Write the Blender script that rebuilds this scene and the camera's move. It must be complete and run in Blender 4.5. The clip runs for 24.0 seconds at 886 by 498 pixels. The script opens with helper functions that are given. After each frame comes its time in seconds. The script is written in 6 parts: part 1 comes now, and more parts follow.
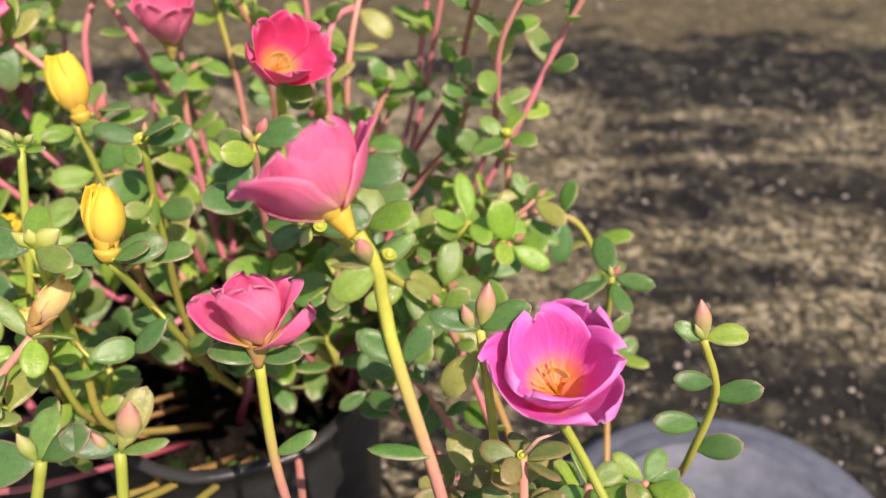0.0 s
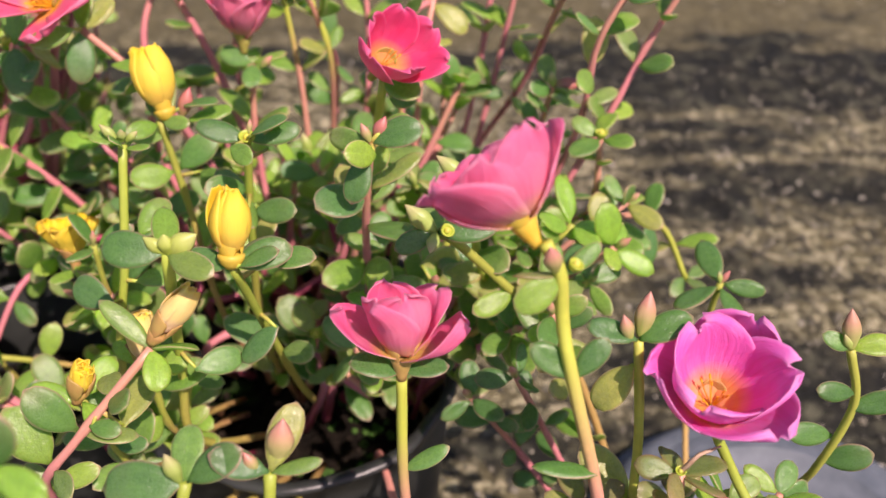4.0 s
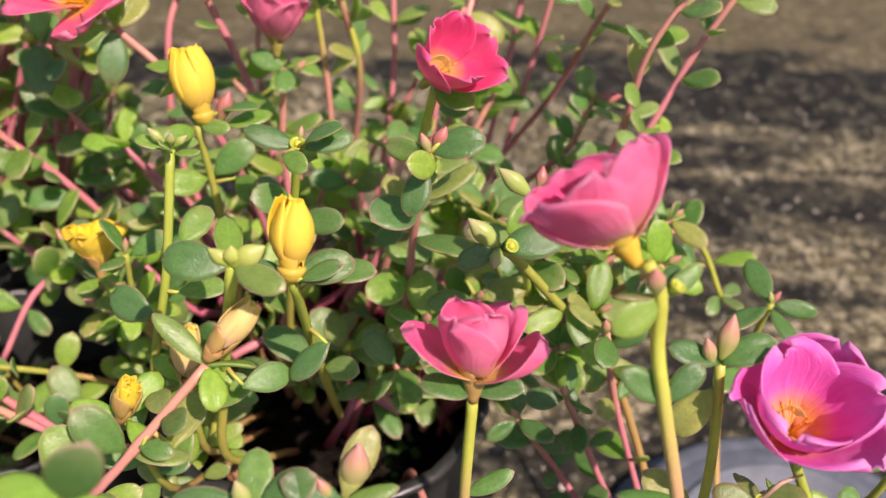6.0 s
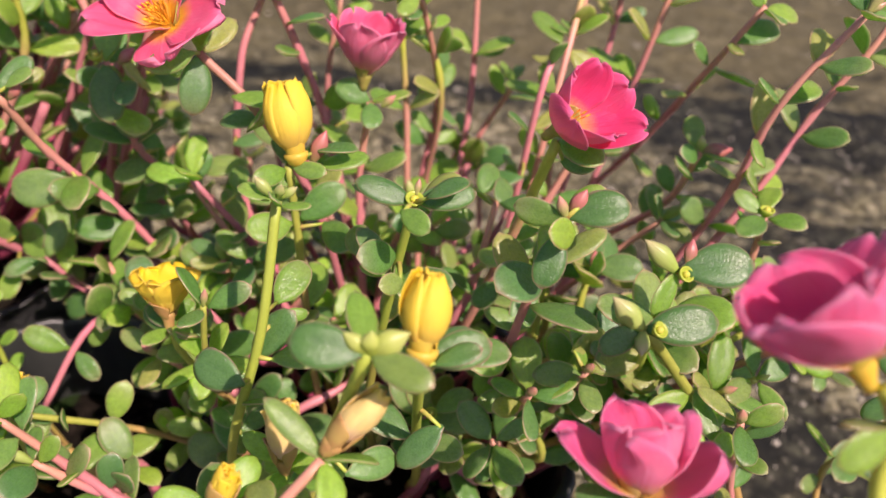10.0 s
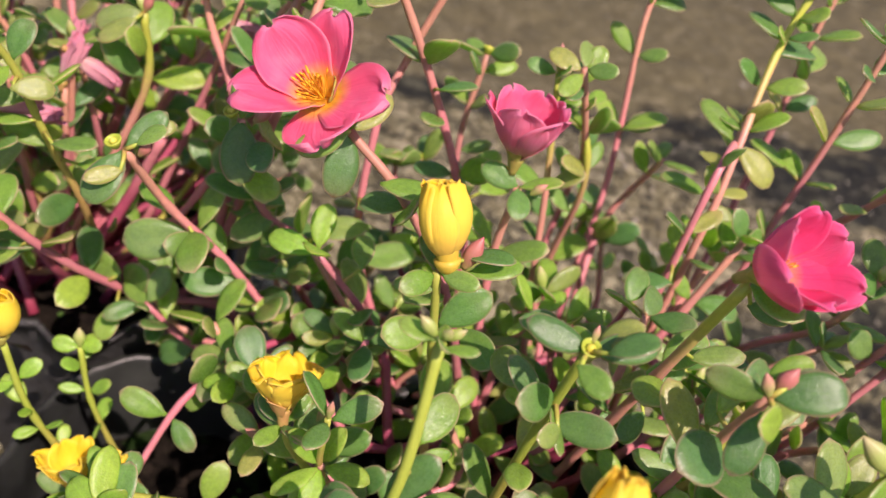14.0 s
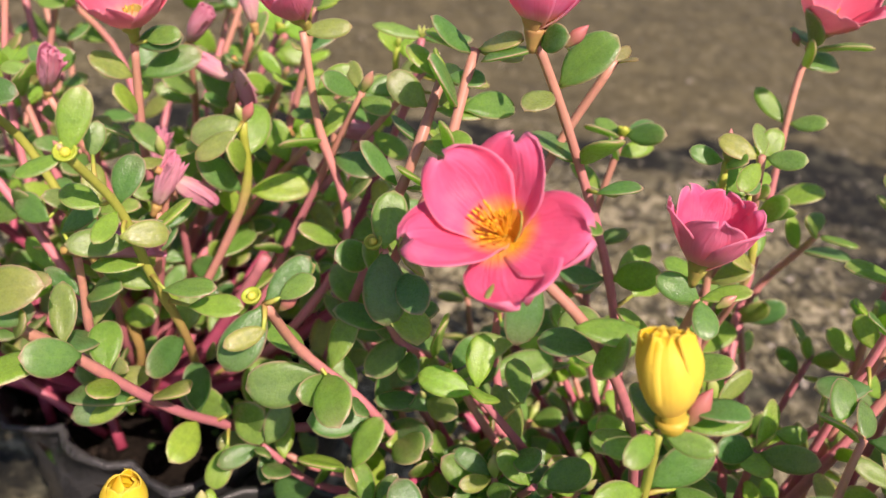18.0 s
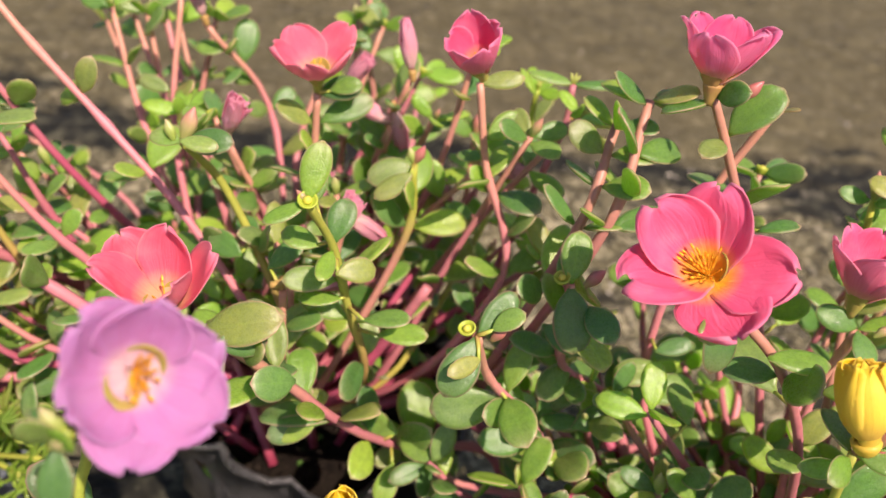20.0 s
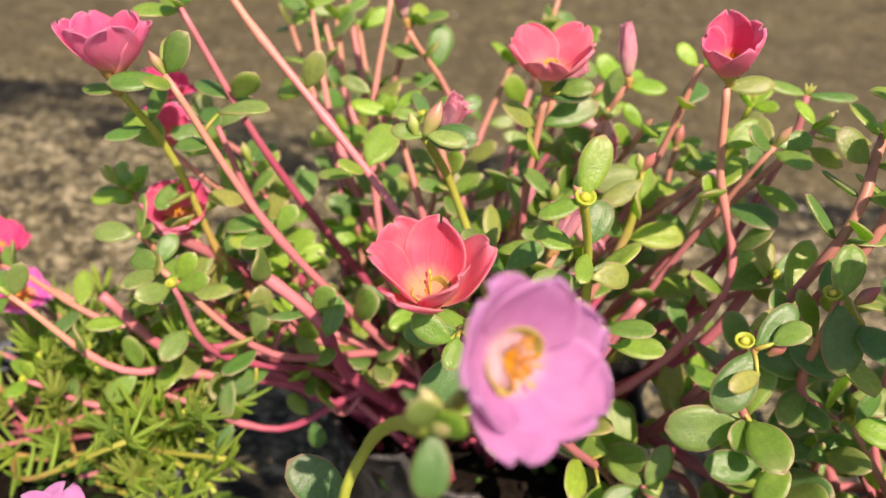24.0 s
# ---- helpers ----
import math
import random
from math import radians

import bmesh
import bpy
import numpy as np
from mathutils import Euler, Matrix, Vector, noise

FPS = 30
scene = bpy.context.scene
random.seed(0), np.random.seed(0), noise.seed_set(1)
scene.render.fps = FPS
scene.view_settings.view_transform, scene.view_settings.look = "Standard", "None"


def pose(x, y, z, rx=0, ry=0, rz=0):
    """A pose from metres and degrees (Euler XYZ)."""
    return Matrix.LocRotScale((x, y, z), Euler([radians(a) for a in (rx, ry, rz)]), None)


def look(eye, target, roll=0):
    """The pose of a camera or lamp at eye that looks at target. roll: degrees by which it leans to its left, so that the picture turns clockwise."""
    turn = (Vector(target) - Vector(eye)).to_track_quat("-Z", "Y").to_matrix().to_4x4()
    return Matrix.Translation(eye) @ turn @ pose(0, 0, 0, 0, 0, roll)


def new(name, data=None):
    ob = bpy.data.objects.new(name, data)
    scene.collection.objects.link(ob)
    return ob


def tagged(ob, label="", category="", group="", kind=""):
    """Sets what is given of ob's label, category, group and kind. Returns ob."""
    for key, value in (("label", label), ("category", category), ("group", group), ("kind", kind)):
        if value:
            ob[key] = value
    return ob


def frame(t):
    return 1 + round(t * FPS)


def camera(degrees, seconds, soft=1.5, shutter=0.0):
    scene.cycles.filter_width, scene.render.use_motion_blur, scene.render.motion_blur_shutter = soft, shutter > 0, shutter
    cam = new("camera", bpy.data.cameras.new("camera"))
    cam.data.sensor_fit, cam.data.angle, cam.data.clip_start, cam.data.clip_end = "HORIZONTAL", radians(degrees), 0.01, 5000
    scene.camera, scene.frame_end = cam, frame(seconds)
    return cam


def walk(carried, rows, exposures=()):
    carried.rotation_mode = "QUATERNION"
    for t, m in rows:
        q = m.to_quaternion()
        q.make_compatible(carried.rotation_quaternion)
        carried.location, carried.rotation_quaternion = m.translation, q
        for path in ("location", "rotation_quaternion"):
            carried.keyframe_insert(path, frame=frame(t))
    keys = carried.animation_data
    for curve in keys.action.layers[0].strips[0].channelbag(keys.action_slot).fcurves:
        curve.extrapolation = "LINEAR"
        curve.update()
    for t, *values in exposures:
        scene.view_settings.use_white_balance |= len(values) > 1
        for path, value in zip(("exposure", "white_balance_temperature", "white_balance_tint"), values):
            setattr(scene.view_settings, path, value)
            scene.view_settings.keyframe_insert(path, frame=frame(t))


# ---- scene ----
cam = camera(56.0, 24.0)
METRES, EYE, TILT, LEAN, TURN = 0.28, 0.30, -40.0, 0.0, 0.0
ROWS = [
    (0.0, 0.0, 0.0, 0.0, -0.0, 0.0, 0.0),
    (0.5, -0.0127, -0.0, -0.0006, -0.05, -0.07, 0.06),
    (1.0, -0.0276, 0.0037, 0.0024, -0.09, -0.16, 0.15),
    (1.5, -0.0421, 0.0063, 0.0058, -0.14, -0.27, 0.21),
    (2.0, -0.0586, 0.0117, 0.0091, -0.54, -0.28, 0.08),
    (2.5, -0.0778, 0.0153, 0.0094, -1.23, -0.23, -0.1),
    (4.5, -0.1407, 0.0374, 0.0056, -2.91, -0.3, -0.33),
    (5.0, -0.1564, 0.0461, 0.0053, -3.34, -0.26, -0.51),
    (5.5, -0.1771, 0.0501, 0.0094, -4.09, -0.01, -0.93),
    (6.0, -0.1933, 0.0559, 0.0111, -4.74, 0.34, -1.3),
    (6.5, -0.2082, 0.0665, 0.0126, -5.34, 0.71, -1.64),
    (7.0, -0.2241, 0.0804, 0.0167, -5.71, 0.94, -1.84),
    (7.5, -0.2339, 0.0881, 0.0218, -5.86, 1.0, -1.92),
    (8.0, -0.246, 0.0928, 0.0298, -5.89, 1.04, -2.03),
    (8.5, -0.2528, 0.1051, 0.0342, -5.93, 1.02, -2.19),
    (9.0, -0.2604, 0.1132, 0.0393, -5.98, 1.03, -2.45),
    (9.5, -0.2739, 0.1205, 0.0466, -5.84, 1.06, -3.03),
    (10.0, -0.2844, 0.1335, 0.0493, -5.43, 1.1, -4.04),
    (10.5, -0.2869, 0.1466, 0.0527, -4.77, 0.97, -5.33),
    (12.5, -0.3214, 0.1631, 0.0906, -2.11, 0.36, -10.64),
    (13.0, -0.3313, 0.179, 0.1041, -2.07, 0.11, -10.8),
    (13.5, -0.346, 0.1821, 0.1262, -2.08, -0.04, -10.68),
    (14.0, -0.3698, 0.2087, 0.1358, -2.21, -0.15, -10.58),
    (14.5, -0.3777, 0.2144, 0.1599, -2.27, -0.3, -10.43),
    (15.0, -0.4, 0.227, 0.1735, -2.4, -0.5, -10.04),
    (15.5, -0.4248, 0.2366, 0.1826, -2.51, -0.42, -8.57),
    (16.0, -0.4385, 0.2464, 0.187, -2.25, 0.25, -7.26),
    (16.5, -0.4528, 0.2641, 0.1855, -2.16, 0.54, -6.83),
    (17.0, -0.4722, 0.287, 0.1824, -2.12, 0.58, -6.71),
    (17.5, -0.4842, 0.3005, 0.1992, -2.02, 0.69, -6.55),
    (18.0, -0.5022, 0.3041, 0.204, -1.94, 0.9, -6.32),
    (18.5, -0.5292, 0.2938, 0.2051, -1.77, 1.07, -6.16),
    (19.0, -0.5725, 0.2657, 0.2121, -1.38, 1.36, -6.09),
    (19.5, -0.6096, 0.2473, 0.2087, -0.96, 1.66, -6.17),
    (21.5, -0.6834, 0.2762, 0.1733, -0.67, 1.83, -6.51),
    (22.0, -0.7079, 0.2771, 0.1612, 0.06, 1.89, -7.3),
    (22.5, -0.7352, 0.2703, 0.1603, 0.94, 1.99, -7.94),
    (23.0, -0.7522, 0.2704, 0.1635, 1.93, 2.33, -8.43),
    (23.5, -0.7719, 0.2684, 0.1706, 2.7, 3.0, -8.79),
    (24.0, -0.7781, 0.2765, 0.1649, 3.01, 3.43, -8.94),
]
walk(cam, [(t, pose(0, 0, EYE, TILT, LEAN, TURN) @ pose(METRES * x, METRES * y, METRES * z, 90 + pitch, roll, yaw)) for t, x, y, z, yaw, pitch, roll in ROWS],
     exposures=[(0.0, 0.36, 7050, 36), (7.0, 0.33, 7050, 36), (13.0, 0.34, 7000, 36), (18.0, 0.42, 7100, 35), (21.0, 0.46, 7400, 31), (24.0, 0.49, 7750, 32)])

# ---------------------------------------------------------------- lens and light
cam.data.dof.use_dof = True
cam.data.dof.focus_distance = 0.165
cam.data.dof.aperture_fstop = 15.0

SUN_DIR = Vector((0.34, -0.47, 0.81)).normalized()
world = bpy.data.worlds.new("sky")
scene.world = world
world.use_nodes = True
wn = world.node_tree.nodes
sky = wn.new("ShaderNodeTexSky")
sky.sky_type, sky.sun_disc = "NISHITA", False
sky.sun_elevation = math.asin(SUN_DIR.z)
sky.sun_rotation = math.atan2(SUN_DIR.x, SUN_DIR.y)
wn["Background"].inputs["Strength"].default_value = 0.092
world.node_tree.links.new(sky.outputs["Color"], wn["Background"].inputs["Color"])
sun = new("sun", bpy.data.lights.new("sun", "SUN"))
sun.data.energy, sun.data.angle, sun.data.color = 4.6, radians(0.6), (1.0, 0.94, 0.83)
sun.matrix_world = look((0, 0, 3), Vector((0, 0, 3)) - SUN_DIR)


# ---------------------------------------------------------------- materials
class Mat:
    """A node material with short ways to add nodes."""

    def __init__(self, name):
        self.m = bpy.data.materials.new(name)
        self.m.use_nodes = True
        self.t = self.m.node_tree
        self.bsdf = self.t.nodes["Principled BSDF"]
        self.out = self.t.nodes["Material Output"]

    def add(self, kind, **values):
        node = self.t.nodes.new("ShaderNode" + kind)
        for key, value in values.items():
            if key in node.inputs:
                node.inputs[key].default_value = value
        return node

    def link(self, a, b):
        self.t.links.new(a, b)

    def noise(self, scale, detail=4.0, rough=0.6, vector=None, distortion=0.0):
        n = self.add("TexNoise", Scale=scale, Detail=detail, Roughness=rough, Distortion=distortion)
        if vector is None:
            vector = self.add("NewGeometry").outputs["Position"]
        self.link(vector, n.inputs["Vector"])
        return n.outputs["Fac"]

    def ramp(self, fac, *stops):
        r = self.add("ValToRGB")
        e = r.color_ramp.elements
        while len(e) < len(stops):
            e.new(0.5)
        for el, (pos, col) in zip(e, stops):
            el.position, el.color = pos, (*col, 1.0) if len(col) == 3 else col
        self.link(fac, r.inputs["Fac"])
        return r.outputs["Color"]

    def grey(self, fac, *stops):
        return self.ramp(fac, *[(p, (v, v, v)) for p, v in stops])

    def mix(self, fac, a, b, blend="MIX"):
        n = self.t.nodes.new("ShaderNodeMix")
        n.data_type, n.blend_type = "RGBA", blend
        for socket, value in ((n.inputs[0], fac), (n.inputs[6], a), (n.inputs[7], b)):
            if hasattr(value, "is_linked"):
                self.link(value, socket)
            else:
                socket.default_value = value if isinstance(value, (int, float)) else (*value, 1.0)
        return n.outputs[2]

    def attr(self, name):
        n = self.t.nodes.new("ShaderNodeAttribute")
        n.attribute_name = name
        return n.outputs["Fac"]

    def rand(self):
        return self.add("ObjectInfo").outputs["Random"]

    def uv(self, sx=1.0, sy=1.0):
        m = self.t.nodes.new("ShaderNodeMapping")
        m.inputs["Scale"].default_value = (sx, sy, 1.0)
        self.link(self.add("TexCoord").outputs["UV"], m.inputs["Vector"])
        return m.outputs["Vector"]

    def done(self, color, rough=0.5, spec=0.5, bump=None, bump_d=0.0003, bump_s=0.5, thin=0.0, thin_col=None, sheen=0.0):
        b = self.bsdf
        if hasattr(color, "is_linked"):
            self.link(color, b.inputs["Base Color"])
        else:
            b.inputs["Base Color"].default_value = (*color, 1.0)
        if hasattr(rough, "is_linked"):
            self.link(rough, b.inputs["Roughness"])
        else:
            b.inputs["Roughness"].default_value = rough
        b.inputs["Specular IOR Level"].default_value = spec
        if bump is not None:
            n = self.add("Bump", Strength=bump_s, Distance=bump_d)
            self.link(bump, n.inputs["Height"])
            self.link(n.outputs["Normal"], b.inputs["Normal"])
        if thin:
            tr = self.add("BsdfTranslucent")
            src = thin_col if thin_col is not None else color
            if hasattr(src, "is_linked"):
                self.link(src, tr.inputs["Color"])
            else:
                tr.inputs["Color"].default_value = (*src, 1.0)
            mx = self.add("MixShader", Fac=thin)
            self.link(b.outputs["BSDF"], mx.inputs[1])
            self.link(tr.outputs["BSDF"], mx.inputs[2])
            self.link(mx.outputs["Shader"], self.out.inputs["Surface"])
        return self.m


def leaf_material(name, tones, rim, rim_from=0.80):
    """Fleshy leaf: one of several greens a leaf, grainy skin, a reddish margin."""
    k = Mat(name)
    n = len(tones)
    base = k.ramp(k.rand(), *[(i / max(1, n - 1), c) for i, c in enumerate(tones)])
    blotch = k.noise(260, 3)
    base = k.mix(k.grey(blotch, (0.35, 0.0), (0.75, 0.5)), base, k.mix(1.0, base, (1.45, 1.35, 1.1), "MULTIPLY"))
    mottle = k.noise(800, 4, 0.7)
    base = k.mix(k.grey(mottle, (0.40, 0.5), (0.58, 0.0)), base, k.mix(1.0, base, (0.66, 0.76, 0.78), "MULTIPLY"))
    under = k.grey(k.attr("outer"), (0.3, 0.45), (0.7, 0.0))
    base = k.mix(under, base, (0.34, 0.45, 0.15))
    vein = k.grey(k.attr("mid"), (0.0, 0.3), (0.10, 0.0))
    base = k.mix(vein, base, k.mix(1.0, base, (1.3, 1.3, 1.2), "MULTIPLY"))
    flush = k.mix(1.0, k.grey(k.attr("along"), (0.55, 0.0), (1.0, 0.45)), k.grey(k.noise(45, 2), (0.48, 0.0), (0.66, 1.0)), "MULTIPLY")
    base = k.mix(flush, base, k.mix(0.5, base, rim))
    edge = k.grey(k.attr("rim"), (rim_from, 0.0), (0.95, 0.45), (0.99, 0.95))
    edge = k.mix(1.0, edge, k.grey(k.noise(120, 2), (0.3, 0.3), (0.7, 1.0)), "MULTIPLY")
    base = k.mix(edge, base, rim)
    grain = k.noise(2600, 2)
    return k.done(base, rough=k.grey(grain, (0.3, 0.22), (0.7, 0.38)), spec=0.75, bump=k.mix(0.5, grain, mottle), bump_d=0.00032, bump_s=0.75, thin=0.45,
                  thin_col=k.mix(1.0, base, (1.45, 1.85, 0.55), "MULTIPLY"))


def petal_material(name, heart, body, tip, back, soft=0.38, heart_to=0.16, fine=1.0):
    """Thin petal: a coloured heart, the body, a paler tip, a pale outer side, fine veins along it."""
    k = Mat(name)
    along = k.attr("along")
    col = k.ramp(along, (0.0, heart), (heart_to, heart), (heart_to + 0.18, body), (0.8, body), (1.0, tip))
    foot = k.grey(along, (0.15, 0.62), (0.85, 0.16))
    col = k.mix(k.mix(1.0, k.grey(k.attr("outer"), (0.0, 0.0), (1.0, 1.0)), foot, "MULTIPLY"), col, back)
    veins = k.noise(1.0, 3, vector=k.uv(30, 1.6))
    col = k.mix(k.grey(veins, (0.42, 0.0), (0.72, 0.5 * fine)), col, k.mix(1.0, col, (1.12, 1.6, 1.4), "MULTIPLY"))
    col = k.mix(k.grey(veins, (0.30, 0.5 * fine), (0.44, 0.0)), col, k.mix(1.0, col, (0.93, 0.62, 0.74), "MULTIPLY"))
    pale = k.grey(k.noise(190, 3), (0.48, 0.0), (0.75, 0.30))
    col = k.mix(pale, col, back)
    # pale rim paints in light that shows through the thin edge
    col = k.mix(k.grey(k.attr("rim"), (0.92, 0.0), (1.0, 0.55)), col, back)
    crease = k.mix(0.45, veins, k.noise(1.0, 6, 0.72, k.uv(9, 6), 1.2))
    return k.done(col, rough=0.46, spec=0.3, bump=crease, bump_d=0.0014, bump_s=0.25 + 0.30 * fine, thin=soft, thin_col=k.mix(0.48, col, (1.0, 0.86, 0.93)))


def stem_material(name, low, mid, high, turn=0.6):
    k = Mat(name)
    col = k.ramp(k.attr("along"), (0.0, low), (turn * 0.6, mid), (turn, mid), (min(1.0, turn + 0.16), high))
    tone = k.grey(k.rand(), (0.0, 0.82), (1.0, 1.15))
    col = k.mix(1.0, col, tone, "MULTIPLY")
    spots = k.noise(420, 3)
    col = k.mix(k.grey(spots, (0.5, 0.0), (0.72, 0.5)), col, k.mix(1.0, col, (1.35, 1.25, 1.2), "MULTIPLY"))
    streak = k.noise(1.0, 3, vector=k.uv(9, 0.6))
    col = k.mix(k.grey(streak, (0.5, 0.0), (0.8, 0.45)), col, k.mix(1.0, col, (0.7, 0.62, 0.62), "MULTIPLY"))
    return k.done(col, rough=0.42, spec=0.45, bump=streak, bump_d=0.0003, bump_s=0.35, thin=0.08)


M_LEAF = leaf_material("leaf_green", [(0.180, 0.365, 0.065), (0.290, 0.470, 0.075), (0.095, 0.260, 0.075), (0.360, 0.510, 0.080), (0.180, 0.365, 0.110), (0.120, 0.305, 0.070), (0.430, 0.440, 0.130), (0.110, 0.285, 0.095), (0.330, 0.440, 0.130)], (0.72, 0.44, 0.38), 0.88)
M_LEAF_DARK = leaf_material("leaf_dark_green", [(0.095, 0.238, 0.070), (0.130, 0.295, 0.085), (0.100, 0.248, 0.090)], (0.58, 0.32, 0.28), 0.88)
M_LEAF_YOUNG = leaf_material("leaf_young_green", [(0.340, 0.540, 0.080), (0.270, 0.490, 0.080), (0.420, 0.580, 0.105)], (0.32, 0.34, 0.08))
M_LEAF_RED = leaf_material("leaf_reddish", [(0.250, 0.310, 0.100), (0.340, 0.310, 0.130), (0.200, 0.310, 0.095)], (0.42, 0.16, 0.13), 0.6)
M_STEM_PINK = stem_material("stem_pink", (0.36, 0.050, 0.095), (0.63, 0.22, 0.24), (0.62, 0.30, 0.21), 0.72)
M_STEM_RED = stem_material("stem_red", (0.24, 0.032, 0.065), (0.44, 0.085, 0.145), (0.54, 0.19, 0.21), 0.7)
M_STEM_GREEN = stem_material("stem_yellow_green", (0.54, 0.26, 0.15), (0.50, 0.33, 0.11), (0.42, 0.46, 0.08), 0.6)
M_STEM_TWO = stem_material("stem_two_tone", (0.56, 0.19, 0.17), (0.60, 0.28, 0.21), (0.48, 0.54, 0.08), 0.73)
M_STEM_LIME = stem_material("stem_lime", (0.50, 0.27, 0.12), (0.42, 0.40, 0.08), (0.38, 0.48, 0.07), 0.55)

M_PINK = petal_material("petal_pink", (0.96, 0.62, 0.12), (0.98, 0.14, 0.36), (0.98, 0.25, 0.49), (0.99, 0.55, 0.68), soft=0.56)
M_DEEP = petal_material("petal_deep_pink", (0.94, 0.44, 0.16), (0.95, 0.14, 0.30), (0.96, 0.20, 0.40), (0.97, 0.46, 0.58))
M_ROSE = petal_material("petal_rose", (0.88, 0.42, 0.12), (0.92, 0.075, 0.24), (0.93, 0.12, 0.32), (0.95, 0.30, 0.46))
M_CORAL = petal_material("petal_coral", (0.90, 0.46, 0.26), (0.94, 0.155, 0.245), (0.94, 0.22, 0.34), (0.96, 0.48, 0.50))
M_OPEN = petal_material("petal_open_pink", (0.94, 0.48, 0.03), (0.95, 0.13, 0.27), (0.95, 0.19, 0.36), (0.97, 0.42, 0.54))
M_MAGENTA = petal_material("petal_magenta", (0.96, 0.42, 0.10), (0.94, 0.16, 0.58), (0.95, 0.22, 0.64), (0.96, 0.48, 0.78), heart_to=0.18)
M_LILAC = petal_material("petal_lilac", (0.86, 0.62, 0.66), (0.69, 0.29, 0.59), (0.66, 0.28, 0.61), (0.76, 0.48, 0.72), soft=0.48, heart_to=0.14, fine=0.8)
M_YELLOW = petal_material("petal_yellow", (0.84, 0.46, 0.06), (0.96, 0.76, 0.04), (0.96, 0.70, 0.010), (0.97, 0.82, 0.16), soft=0.40, fine=0.12)
M_FADED = petal_material("petal_withered", (0.80, 0.55, 0.38), (0.88, 0.30, 0.42), (0.85, 0.22, 0.38), (0.92, 0.55, 0.60))
M_OLD_YELLOW = petal_material("petal_withered_yellow", (0.86, 0.50, 0.42), (0.96, 0.78, 0.22), (0.97, 0.78, 0.02), (0.96, 0.74, 0.40), soft=0.35, fine=0.35)


def plain(name, color, other, scale=300, rough=0.5, spec=0.4, thin=0.0, bump_d=0.0003):
    k = Mat(name)
    n = k.noise(scale, 4)
    return k.done(k.ramp(n, (0.3, color), (0.7, other)), rough=rough, spec=spec, bump=n, bump_d=bump_d, thin=thin)


M_STAMEN = plain("stamen_orange", (0.86, 0.42, 0.02), (0.88, 0.56, 0.04), 500, 0.6)
M_STAMEN_Y = plain("stamen_yellow", (0.88, 0.62, 0.04), (0.90, 0.66, 0.12), 500, 0.6)
k = Mat("bud_skin")
M_BUD = k.done(k.mix(k.grey(k.noise(300, 3), (0.4, 0.0), (0.75, 0.5)), k.ramp(k.attr("along"), (0.0, (0.30, 0.42, 0.07)), (0.4, (0.36, 0.36, 0.12)), (0.75, (0.52, 0.24, 0.17)), (1.0, (0.58, 0.22, 0.20))), (0.55, 0.42, 0.22)),
               rough=0.4, spec=0.5, bump=k.noise(1.0, 2, vector=k.uv(10, 0.7)), bump_d=0.0003, bump_s=0.4, thin=0.1)
k = Mat("bud_skin_red")
M_BUD_RED = k.done(k.mix(k.grey(k.noise(300, 3), (0.4, 0.0), (0.75, 0.4)), k.ramp(k.attr("along"), (0.0, (0.32, 0.30, 0.08)), (0.35, (0.42, 0.17, 0.12)), (1.0, (0.52, 0.11, 0.13))), (0.50, 0.30, 0.20)),
                   rough=0.4, spec=0.5, bump=k.noise(1.0, 2, vector=k.uv(10, 0.7)), bump_d=0.0003, bump_s=0.4, thin=0.1)
k = Mat("bud_skin_green")
M_BUD_GREEN = k.done(k.mix(k.grey(k.noise(300, 3), (0.4, 0.0), (0.75, 0.4)), k.ramp(k.attr("along"), (0.0, (0.30, 0.46, 0.07)), (0.6, (0.36, 0.46, 0.12)), (1.0, (0.50, 0.42, 0.22))), (0.48, 0.52, 0.2)),
                     rough=0.4, spec=0.5, bump=k.noise(1.0, 2, vector=k.uv(10, 0.7)), bump_d=0.0003, bump_s=0.4, thin=0.1)
k = Mat("pod_skin_lime")
M_POD = k.done(k.mix(k.grey(k.noise(300, 3), (0.4, 0.0), (0.75, 0.5)), k.ramp(k.attr("along"), (0.0, (0.42, 0.55, 0.06)), (1.0, (0.52, 0.60, 0.16))), (0.60, 0.62, 0.26)), rough=0.4, spec=0.5, thin=0.25)
M_SEPAL = plain("sepal_orange_green", (0.50, 0.26, 0.10), (0.48, 0.36, 0.10), 260, 0.45, thin=0.15)
M_YOLK = plain("flower_base_yellow", (0.78, 0.50, 0.05), (0.62, 0.50, 0.08), 260, 0.45, thin=0.15)
M_SEPAL_G = plain("sepal_green", (0.40, 0.42, 0.08), (0.46, 0.34, 0.10), 260, 0.45, thin=0.15)
M_CUP = plain("seed_cup_lime", (0.36, 0.50, 0.05), (0.46, 0.52, 0.07), 260, 0.4, thin=0.15)
M_KNOB = plain("seed_knob_yellow", (0.62, 0.58, 0.06), (0.50, 0.52, 0.10), 400, 0.5)
M_DRY = plain("dry_husk", (0.40, 0.24, 0.15), (0.58, 0.42, 0.30), 500, 0.8)
M_NEEDLE = leaf_material("needle_green", [(0.22, 0.42, 0.035), (0.40, 0.54, 0.05), (0.14, 0.32, 0.040), (0.46, 0.44, 0.09)], (0.52, 0.50, 0.10), 0.9)

k = Mat("concrete_mossy_shaded")
pos = k.add("NewGeometry").outputs["Position"]
axes = k.add("SeparateXYZ")
k.link(pos, axes.inputs["Vector"])


